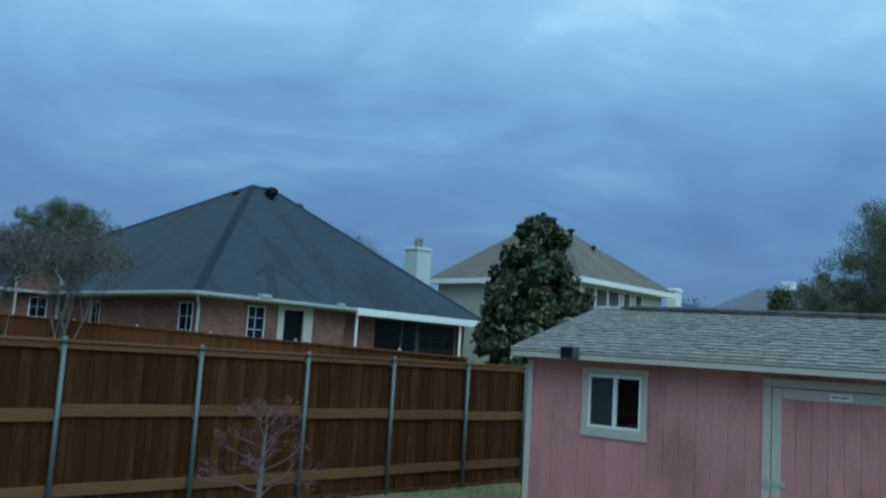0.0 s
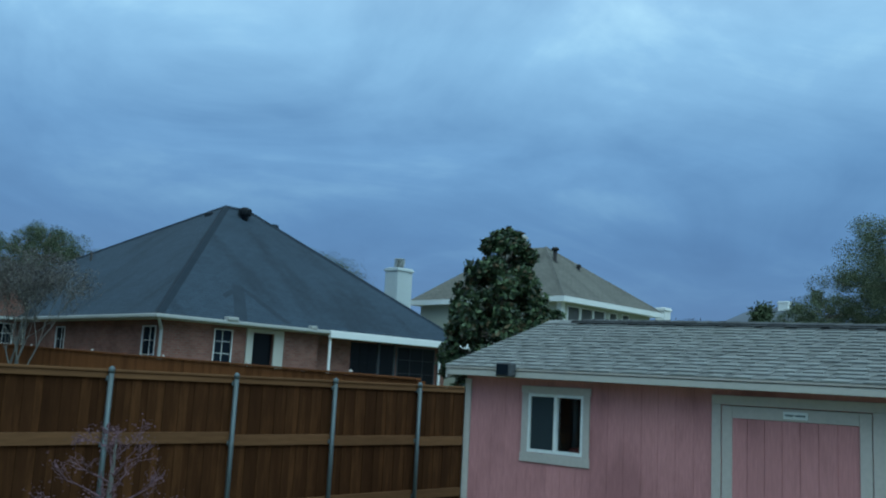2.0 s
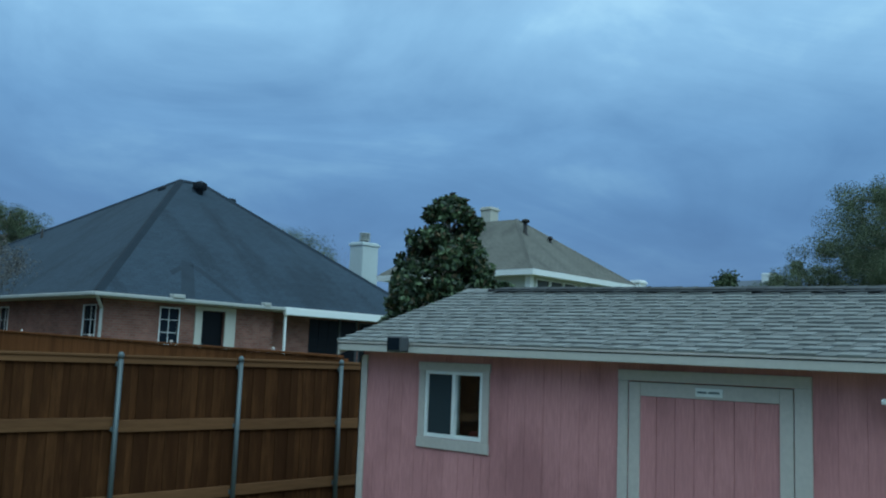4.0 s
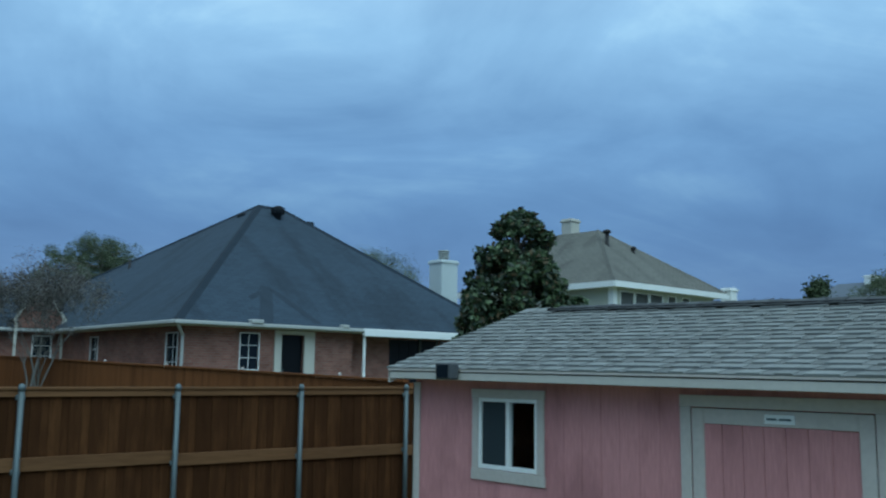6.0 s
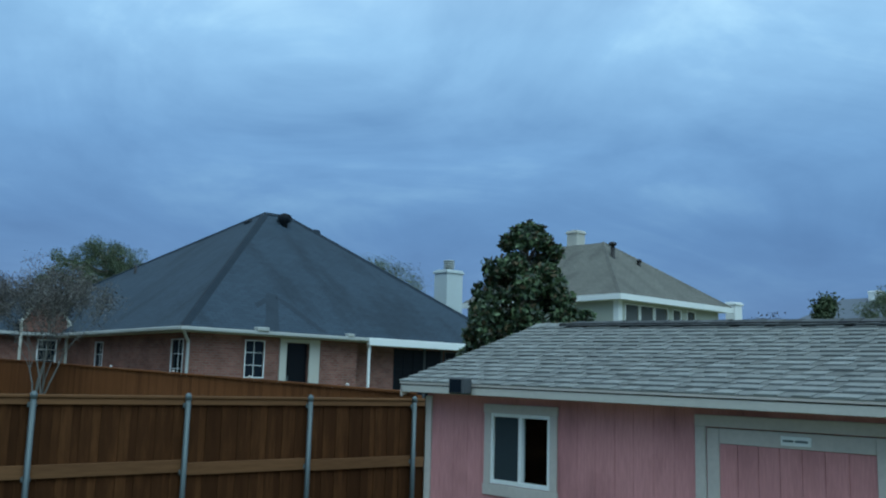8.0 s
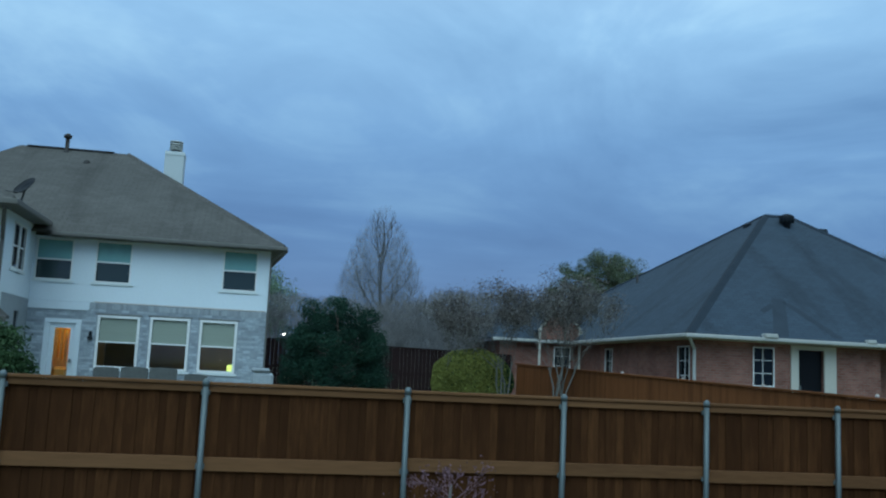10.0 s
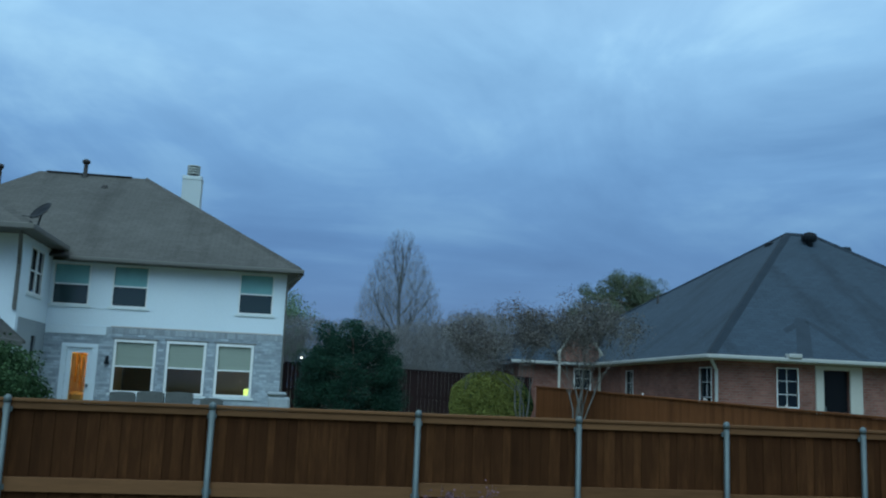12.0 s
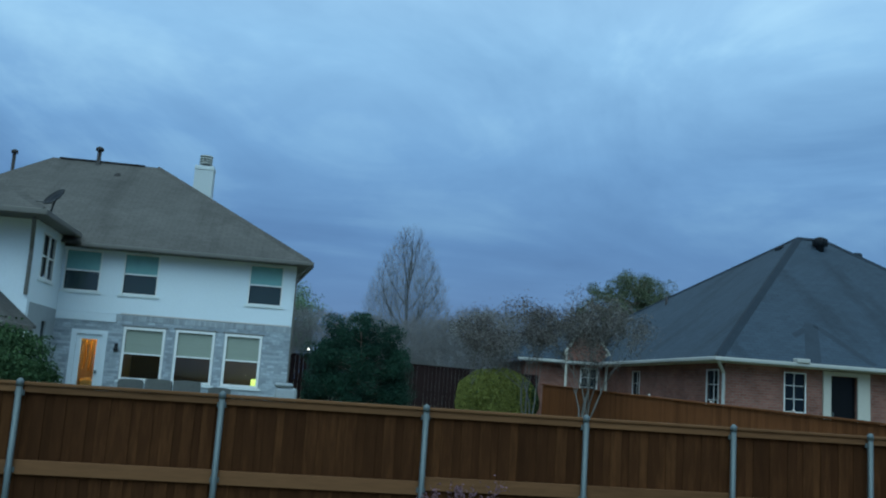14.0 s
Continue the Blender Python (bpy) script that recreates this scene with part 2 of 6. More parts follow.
M_BRONZE = material("dark_vent_metal", (0.028, 0.026, 0.026), 0.5, 0.2, 14, 2, 0.05)
# near-black colour that stands in for the shade of unlit interiors
M_ROOM_SHADE = material("painted_room_shade", (0.012, 0.014, 0.018), 0.9, 0.2, 4, 1, 0.0)
M_BRICK = courses("red_brick", (0.195, 0.075, 0.056), (0.27, 0.118, 0.09), (0.21, 0.16, 0.135), 0.21, 0.075, 0.008, 0.9, 0.35, 0.4, blotch=0.8)
M_SLATE = courses("charcoal_shingle_roof", (0.032, 0.051, 0.073), (0.039, 0.061, 0.086), (0.024, 0.038, 0.054), 0.33, 0.14, 0.010, 0.9, 0.12, 0.5)
M_HIPCAP = material("hip_cap_shingle", (0.024, 0.035, 0.048), 0.95, 0.3, 20, 2, 0.3, spec=0.15)
M_BROWNROOF = courses("brown_shingle_roof", (0.082, 0.080, 0.075), (0.098, 0.095, 0.090), (0.062, 0.060, 0.056), 0.33, 0.14, 0.011, 0.9, 0.18, 0.5)
M_TANROOF = courses("tan_shingle_roof", (0.135, 0.132, 0.117), (0.158, 0.153, 0.135), (0.095, 0.092, 0.082), 0.33, 0.14, 0.012, 0.9, 0.14, 0.4)
M_STONE = material("grey_limestone", (0.325, 0.36, 0.385), 0.85, 0.25, 10, 2, 0.5, piece=0.4)
M_WASHED = material("whitewashed_brick", (0.315, 0.36, 0.395), 0.9, 0.30, 9, 1.1, 0.4, island=0.34, tint=(0.39, 0.44, 0.48), spec=0.15)
M_MORTAR = material("pale_mortar", (0.30, 0.335, 0.355), 0.9, 0.2, 20, 2, 0.2)
M_PANE = glass("dark_pane", (0.010, 0.015, 0.022), 0.12)
M_PANE.node_tree.nodes["Principled BSDF"].inputs["Specular IOR Level"].default_value = 0.12
M_TEALPANE = glass("dark_teal_pane", (0.022, 0.042, 0.046), 0.06)
M_CLEAR = clear_glass("clear_pane")
M_BLIND = material("green_grey_blind", (0.26, 0.30, 0.25), 0.6, 0.1, 6, 1, 0.0, (1, 1, 12))
M_TEALBLIND = material("teal_grey_shade", (0.17, 0.37, 0.37), 0.35, 0.2, 3, 0.8, 0.0)
M_GRASS = material("winter_grass_ground", (0.15, 0.16, 0.085), 0.95, 0.45, 9, 0.5, 0.6, tint=(0.23, 0.205, 0.12))
M_BLADE = material("grass_blades", (0.145, 0.175, 0.085), 0.9, 0.4, 2, 0.5, 0.0, island=0.6, tint=(0.25, 0.235, 0.13))
M_BARK = material("grey_bark", (0.17, 0.14, 0.115), 0.9, 0.35, 14, 3, 0.5, (1, 1, 0.3))
M_PALEBARK = material("pale_smooth_bark", (0.135, 0.13, 0.118), 0.8, 0.35, 9, 3, 0.3, (1, 1, 0.3))
# both twig greys are lightened: air haze is mixed into the colour
M_TWIG = material("hazed_grey_brown_twigs", (0.20, 0.196, 0.196), 0.9, 0.3, 4, 1, 0.0)
M_HAZE = material("hazed_bare_twigs", (0.215, 0.225, 0.235), 0.9, 0.2, 4, 1, 0.0)
M_PINKTWIG = material("pinkish_twigs", (0.155, 0.085, 0.102), 0.9, 0.3, 4, 1, 0.0)
M_MAGNOLIA = material("glossy_magnolia_leaves", (0.024, 0.048, 0.022), 0.42, 0.5, 1.5, 0.6, 0.0, island=0.7, tint=(0.075, 0.11, 0.052), spec=0.35)
M_MAGBACK = material("rusty_leaf_backs", (0.095, 0.07, 0.038), 0.7, 0.4, 2, 0.6, 0.0, island=0.6)
M_EVERGREEN = material("dark_evergreen_leaves", (0.010, 0.036, 0.024), 0.85, 0.35, 1.5, 0.9, 0.0, island=0.3, tint=(0.019, 0.064, 0.037), spec=0.2)
M_OLIVE = material("olive_leaves", (0.185, 0.198, 0.05), 0.85, 0.3, 1.5, 0.6, 0.0, island=0.4, tint=(0.24, 0.25, 0.066), spec=0.15)
M_LIVEOAK = material("dull_green_leaves", (0.055, 0.078, 0.04), 0.75, 0.35, 1.5, 0.5, 0.0, island=0.45, tint=(0.085, 0.11, 0.06), spec=0.2)
M_FRESH = material("pale_spring_leaves", (0.12, 0.19, 0.12), 0.7, 0.4, 1.5, 0.5, 0.0, island=0.6)
M_SHRUB = material("green_shrub_leaves", (0.030, 0.066, 0.028), 0.85, 0.35, 1.5, 0.6, 0.0, island=0.4, tint=(0.052, 0.094, 0.04), spec=0.15)
# distance haze is put into this blue-grey leaf colour
M_HAZELEAF = material("haze_tinted_leaves", (0.12, 0.14, 0.17), 0.9, 0.25, 1.5, 0.5, 0.0, island=0.3)
M_WISPY = material("grey_green_leaves", (0.108, 0.134, 0.082), 0.85, 0.35, 1.5, 0.5, 0.0, island=0.35, tint=(0.148, 0.175, 0.108), spec=0.15)
M_SHADEPANE = glass("shaded_pane", (0.10, 0.105, 0.105), 0.12)
M_STAIN = material("weathered_shingle_patch", (0.030, 0.044, 0.060), 0.95, 0.25, 20, 2, 0.4, spec=0.2)
M_BRANCH = material("grey_branches", (0.115, 0.115, 0.12), 0.9, 0.3, 4, 1, 0.0)
M_SEED = material("dry_brown_leaves", (0.125, 0.114, 0.108), 0.85, 0.55, 1.5, 0.6, 0.0, island=0.9, spec=0.1)
M_AMBER = material("amber_wood", (0.55, 0.28, 0.07), 0.5, 0.2, 8, 2, 0.1)
M_OAKWALL = material("warm_wall", (0.65, 0.5, 0.3), 0.8, 0.1, 8, 2, 0.0)
M_PATIOCHAIR = material("taupe_wicker", (0.115, 0.12, 0.118), 0.85, 0.35, 40, 5, 0.4)
# roof grey shifted to blue to carry the haze of distance
M_HAZEROOF = material("haze_tinted_roof", (0.12, 0.14, 0.17), 0.9, 0.15, 3, 0.4, 0.0)
M_LAMP = glowing("lit_lampshade", (0.75, 0.95, 0.22), 1.3)
M_BULB = glowing("porch_bulb", (1.0, 0.95, 0.85), 6.0)


# ---------------- mesh helpers ----------------
def metre_uv(bm):
    uv = bm.loops.layers.uv.verify()
    for f in bm.faces:
        n = f.normal
        t = Vector((0, 0, 1)).cross(n)
        t = t.normalized() if t.length > 1e-3 else Vector((1, 0, 0))
        b = n.cross(t)
        for lp in f.loops:
            lp[uv].uv = (lp.vert.co.dot(t), lp.vert.co.dot(b))


def finish(name, bm, mat, smooth=False):
    bmesh.ops.recalc_face_normals(bm, faces=bm.faces[:])
    bm.normal_update()
    metre_uv(bm)
    me = bpy.data.meshes.new(name)
    bm.to_mesh(me); bm.free()
    for m in (mat if isinstance(mat, (list, tuple)) else [mat]):
        me.materials.append(m)
    if smooth:
        me.shade_smooth()
    return me


def part(name, bm, mat, parent=None, label="", smooth=False, at=None):
    """One mesh object from a bmesh, or on ready mesh data, under a thing or a part."""
    me = bm if isinstance(bm, bpy.types.Mesh) else finish(name, bm, mat, smooth)
    ob = new(name, me)
    ob.parent = parent
    if at is not None:
        ob.matrix_basis = at
    if label:
        ob["label"] = label
    return ob


def thing(name, label, category, group="", kind="", at=None):
    e = new(name)
    e.empty_display_size = 0.2
    if at is not None:
        e.matrix_basis = at
    return tagged(e, label, category, group, kind)


def box(bm, a, b, bevel=0.0):
    """A box between two corners."""
    lo, hi = [min(p) for p in zip(a, b)], [max(p) for p in zip(a, b)]
    v = [bm.verts.new((x, y, z)) for x in (lo[0], hi[0]) for y in (lo[1], hi[1]) for z in (lo[2], hi[2])]
    fs = [bm.faces.new([v[i] for i in f]) for f in ((0, 1, 3, 2), (4, 6, 7, 5), (0, 4, 5, 1), (2, 3, 7, 6), (0, 2, 6, 4), (1, 5, 7, 3))]
    if bevel:
        bmesh.ops.bevel(bm, geom=list({e for f in fs for e in f.edges}), offset=bevel, segments=1, affect="EDGES")
    return bm


def boxes(*pairs, bevel=0.0):
    bm = bmesh.new()
    for a, b in pairs:
        box(bm, a, b, bevel)
    return bm


def slab(points, thick):
    """A flat polygon given thickness downwards along z."""
    bm = bmesh.new()
    top = [bm.verts.new(p) for p in points]
    low = [bm.verts.new((p[0], p[1], p[2] - thick)) for p in points]
    bm.faces.new(top); bm.faces.new(low[::-1])
    for i in range(len(top)):
        j = (i + 1) % len(top)
        bm.faces.new((top[i], low[i], low[j], top[j]))
    return bm


def tube(bm, a, b, ra, rb, sides=8, cap=True):
    """A tapered round bar from a to b."""
    a, b = Vector(a), Vector(b)
    q = (b - a).to_track_quat("Z", "Y")
    rings = []
    for p, r in ((a, ra), (b, rb)):
        rings.append([bm.verts.new(p + q @ Vector((r * math.cos(2 * math.pi * i / sides), r * math.sin(2 * math.pi * i / sides), 0))) for i in range(sides)])
    for i in range(sides):
        j = (i + 1) % sides
        bm.faces.new((rings[0][i], rings[0][j], rings[1][j], rings[1][i]))
    if cap:
        bm.faces.new(rings[0][::-1]); bm.faces.new(rings[1])
    return bm


def turned(profile, sides=16):
    """A solid turned about z from (radius, height) pairs."""
    bm = bmesh.new()
    rings = [[bm.verts.new((max(r, 0.0005) * math.cos(2 * math.pi * i / sides), max(r, 0.0005) * math.sin(2 * math.pi * i / sides), z)) for i in range(sides)] for r, z in profile]
    for a, b in zip(rings, rings[1:]):
        for i in range(sides):
            j = (i + 1) % sides
            bm.faces.new((a[i], a[j], b[j], b[i]))
    bm.faces.new(rings[0][::-1]); bm.faces.new(rings[-1])
    return bm


def wall_with_holes(p, u, length, z0, z1, holes, thick):
    """An upright wall from point p along the unit way u, with openings (u0, u1, z0, z1) right through it; its thickness lies to the left of u."""
    us = sorted({0, length, *[h[0] for h in holes], *[h[1] for h in holes]})
    zs = sorted({z0, z1, *[h[2] for h in holes], *[h[3] for h in holes]})
    bm = bmesh.new()
    u, n = Vector((*u, 0)), Vector((-u[1], u[0], 0))
    p = Vector((*p, 0))
    full = lambda a, b: not any(h[0] - 1e-6 < (us[a] + us[a + 1]) / 2 < h[1] + 1e-6 and h[2] - 1e-6 < (zs[b] + zs[b + 1]) / 2 < h[3] + 1e-6 for h in holes)
    cache = {}

    def vert(i, j, k):
        if (i, j, k) not in cache:
            cache[i, j, k] = bm.verts.new(p + u * us[i] + n * (thick * k) + Vector((0, 0, zs[j])))
        return cache[i, j, k]

    na, nb = len(us) - 1, len(zs) - 1
    ok = {(a, b): full(a, b) for a in range(na) for b in range(nb)}
    for (a, b), solid in ok.items():
        if not solid:
            continue
        for k in (0, 1):
            bm.faces.new([vert(*c, k) for c in ((a, b), (a + 1, b), (a + 1, b + 1), (a, b + 1))])
        for da, db, c, d in ((-1, 0, (a, b), (a, b + 1)), (1, 0, (a + 1, b), (a + 1, b + 1)), (0, -1, (a, b), (a + 1, b)), (0, 1, (a, b + 1), (a + 1, b + 1))):
            if not ok.get((a + da, b + db), False):
                bm.faces.new((vert(*c, 0), vert(*d, 0), vert(*d, 1), vert(*c, 1)))
    return bm


def leaves(spots, sizes, rng, long=1.6, flat=0.0):
    """Small four-sided leaves, each an island of its own, at the given spots."""
    k = len(spots)
    d = rng.normal(size=(k, 3)); d[:, 2] -= flat
    d /= np.linalg.norm(d, axis=1)[:, None]
    e = np.cross(d, rng.normal(size=(k, 3))); e /= np.linalg.norm(e, axis=1)[:, None]
    nrm = np.cross(d, e)
    s = sizes[:, None]
    quad = np.stack([spots - d * s * long / 2, spots + e * s / 2 + nrm * s * 0.12, spots + d * s * long / 2, spots - e * s / 2 + nrm * s * 0.12], 1)
    return quad.reshape(-1, 3), np.arange(4 * k).reshape(-1, 4)


def leaf_mesh(name, spots, sizes, rng, mats, share=None, long=1.6, flat=0.0):
    v, f = leaves(np.asarray(spots), np.asarray(sizes), rng, long, flat)
    me = bpy.data.meshes.new(name)
    me.from_pydata(v.tolist(), [], f.tolist())
    for m in mats:
        me.materials.append(m)
    if len(mats) > 1:
        me.polygons.foreach_set("material_index", (rng.random(len(f)) < share).astype(np.int32))
    me.update()
    return me


class Limbs:
    """Collects tapered limbs into one mesh."""

    def __init__(self):
        self.v, self.f, self.tips = [], [], []

    def limb(self, a, b, ra, rb, sides=5):
        q = (b - a).to_track_quat("Z", "Y")
        o = len(self.v)
        for p, r in ((a, ra), (b, rb)):
            for i in range(sides):
                w = 2 * math.pi * i / sides
                self.v.append(p + q @ Vector((r * math.cos(w), r * math.sin(w), 0)))
        for i in range(sides):
            j = (i + 1) % sides
            self.f.append((o + i, o + j, o + sides + j, o + sides + i))

    def grow(self, rnd, a, way, length, r, depth, spread, up=0.15, forks=(2, 3), shrink=0.72, minimum=0.004, steps=2):
        p, w = Vector(a), Vector(way).normalized()
        for s in range(steps):
            w = (w + Vector((rnd.gauss(0, 0.12), rnd.gauss(0, 0.12), rnd.gauss(0, 0.08) + up * 0.3))).normalized()
            q = p + w * (length / steps)
            r2 = max(minimum, r * 0.86)
            self.limb(p, q, r, r2, 6 if r > 0.03 else 4 if r > 0.012 else 3)
            p, r = q, r2
        self.tips.append(p)
        if depth == 0:
            return
        for _ in range(rnd.randint(*forks)):
            nw = (w + Vector((rnd.gauss(0, spread), rnd.gauss(0, spread), rnd.gauss(0, spread * 0.6) + up))).normalized()
            self.grow(rnd, p, nw, length * shrink * rnd.uniform(0.8, 1.15), max(minimum, r * 0.68), depth - 1, spread, up, forks, shrink, minimum, steps)

    def mesh(self, name, mat):
        me = bpy.data.meshes.new(name)
        me.from_pydata([tuple(v) for v in self.v], [], self.f)
        me.materials.append(mat); me.update(); me.shade_smooth()
        return me


# ---------------- ground ----------------
def ground_z(x, y):
    if y <= 0:
        z = -0.34 + 0.75 * min(1, max(0, (-y - 3.0) / 8.0)) ** 1.2
    else:
        z = -0.34 + 1.3 * min(1, y / 14.0) + 0.25 * min(1, max(0, (y - 14) / 20))
    return z


def build_ground():
    xs = np.unique(np.r_[np.linspace(-30, 30, 61), np.linspace(-300, 300, 31), -2500, 2500])
    ys = np.unique(np.r_[np.linspace(-20, 40, 81), np.linspace(-300, 300, 31), -2500, 2500])
    rng = np.random.default_rng(3)
    v = [(x, y, ground_z(x, y) + (rng.normal() * 0.012 if abs(x) < 30 and -20 < y < 40 else 0)) for y in ys for x in xs]
    nx = len(xs)
    f = [(j * nx + i, j * nx + i + 1, (j + 1) * nx + i + 1, (j + 1) * nx + i) for j in range(len(ys) - 1) for i in range(nx - 1)]
    me = bpy.data.meshes.new("ground")
    me.from_pydata(v, [], f)
    me.materials.append(M_GRASS); me.update(); me.shade_smooth()
    tagged(new("ground", me), "lawn of thin yellow-green winter grass", "ground", kind="structure")
    k = 26000
    x, y = rng.uniform(-11, 3.4, k), -rng.uniform(0.05, 9.0, k) ** 1.0
    spots = np.stack([x, y, [ground_z(a, b) + 0.02 for a, b in zip(x, y)]], 1)
    base_w = rng.uniform(0.004, 0.009, k); ht = rng.uniform(0.03, 0.09, k); an = rng.uniform(0, 6.28, k); lean = rng.normal(0, 0.03, (k, 2))
    dx = np.stack([np.cos(an) * base_w, np.sin(an) * base_w, np.zeros(k)], 1)
    tip = spots + np.stack([lean[:, 0], lean[:, 1], ht], 1)
    tri = np.stack([spots - dx, spots + dx, tip], 1).reshape(-1, 3)
    me = bpy.data.meshes.new("grass")
    me.from_pydata(tri.tolist(), [], np.arange(3 * k).reshape(-1, 3).tolist())
    me.materials.append(M_BLADE); me.update()
    tagged(new("grass", me), "short dry and green grass blades on the lawn", "grass", kind="stuff")


build_ground()


# ---------------- near fence ----------------
POSTS = [-14.35, -12.25, -10.09, -7.94, -5.625, -3.70, -1.83, -0.005, 1.875, 3.6]
RAIL_TOP = [1.03, 1.04, 1.05, 1.06, 1.09, 1.09, 1.06, 1.035, 1.02]
FENCE_TOP = 1.878


def near_fence():
    f = thing("wood_fence", "brown-stained cedar board fence on galvanised steel posts", "fence")
    rnd = random.Random(5)
    # rails between posts
    for a, b, zr in zip(POSTS, POSTS[1:], RAIL_TOP):
        for z, h, name in ((zr, 0.155, "rail"), (0.13, 0.15, "rail")):
            dz = rnd.uniform(-0.012, 0.012)
            part(name, boxes(((a - 0.003, -0.005, z - h + dz), (b - 0.007, 0.038, z + dz)), bevel=0.006), M_RAIL, f)
        part("top_rail", boxes(((a - 0.003, -0.005, FENCE_TOP - 0.105), (b - 0.007, 0.034, FENCE_TOP - 0.03)), bevel=0.005), M_RAIL, f)
        part("cap_board", boxes(((a - 0.002, -0.03, FENCE_TOP - 0.028), (b - 0.006, 0.11, FENCE_TOP + 0.01)), bevel=0.008), M_RAIL, f)
        part("kick_board", boxes(((a - 0.003, 0.0, -0.40), (b - 0.007, 0.036, -0.27)), bevel=0.004), M_PICKET, f)
    for x in POSTS:
        p = part("fence_post", turned([(0.034, -0.5), (0.034, 1.885)], 14), M_STEEL, f, "galvanised round steel post", True, pose(x, -0.045, 0))
        part("post_cap", turned([(0.040, 1.84), (0.041, 1.885), (0.035, 1.905), (0.018, 1.922), (0.002, 1.928)], 14), M_STEEL, p, "", True)
        for z in (0.95, 0.04, 1.77):
            part("bracket", boxes(((-0.05, 0.02, z - 0.03), (0.05, 0.04, z + 0.03)), bevel=0.004), M_STEEL, p)
    variants = []
    for w, chip in ((0.138, 0.0), (0.138, 0.01), (0.130, 0.004), (0.142, 0.0), (0.134, 0.006)):
        variants.append((w, finish("picket", boxes(((-w / 2, 0, -0.27), (w / 2, 0.011, FENCE_TOP - 0.034 - chip)), bevel=0.002), M_PICKET)))
    x = POSTS[0]
    under = True
    while x < POSTS[-1]:
        w, me = rnd.choice(variants)
        under = not under
        part("picket", me, None, f, "", at=pose(x, (0.042 if under else 0.0545) + rnd.uniform(0, 0.001), 0, 0, rnd.gauss(0, 0.12), 0))
        x += w * rnd.uniform(0.80, 0.88)
    return f


near_fence()


# ---------------- garden shed ----------------
SX, SY0, SY1, SBASE, SEAVE = -0.77, -3.43, -9.16, -0.22, 2.0
SDEEP = 3.4
RIDGE_X, RIDGE_Z = 1.0, 2.86
EAVE_X, EAVE_Z = -1.08, 2.155
SAG = Matrix.Translation((0, -3.35, 2.2)) @ pose(0, 0, 0, 0.5) @ Matrix.Translation((0, 3.35, -2.2))  # the roof lies slightly out of level
RK0, RK1 = -3.35, -9.40
WIN = (-4.315, -5.254, 1.085, 1.95)
DOOR = (-6.695, -8.345, 1.952)


def siding(name, a, b, z0, z1, parent, along="y", face=-1.0, at=0.0, holes=()):
    """A grooved plywood siding sheet: boards 0.2 m apart with a groove between."""
    bm = bmesh.new()
    lo, hi = min(a, b), max(a, b)
    cuts = [lo]
    k = math.ceil(lo / 0.203) * 0.203
    while k < hi - 0.01:
        if k > lo + 0.01:
            cuts.append(k)
        k += 0.203
    cuts.append(hi)
    for c, d in zip(cuts, cuts[1:]):
        spans = [(z0, z1)]
        for h0, h1, hz0, hz1 in holes:
            if d > h0 + 0.002 and c < h1 - 0.002:
                spans = [(p, q) for s0, s1 in spans for p, q in ((s0, min(s1, hz0)), (max(s0, hz1), s1)) if q - p > 0.01]
        for s0, s1 in spans:
            g = 0.0016
            if along == "y":
                box(bm, (at, c + g, s0), (at - face * 0.014, d - g, s1))
                box(bm, (at - face * 0.0045, c - g, s0), (at - face * 0.014, c + g, s1))
            else:
                box(bm, (c + g, at, s0), (d - g, at - face * 0.014, s1))
                box(bm, (c - g, at - face * 0.0045, s0), (c + g, at - face * 0.014, s1))
    return part(name, bm, M_PINK, parent)


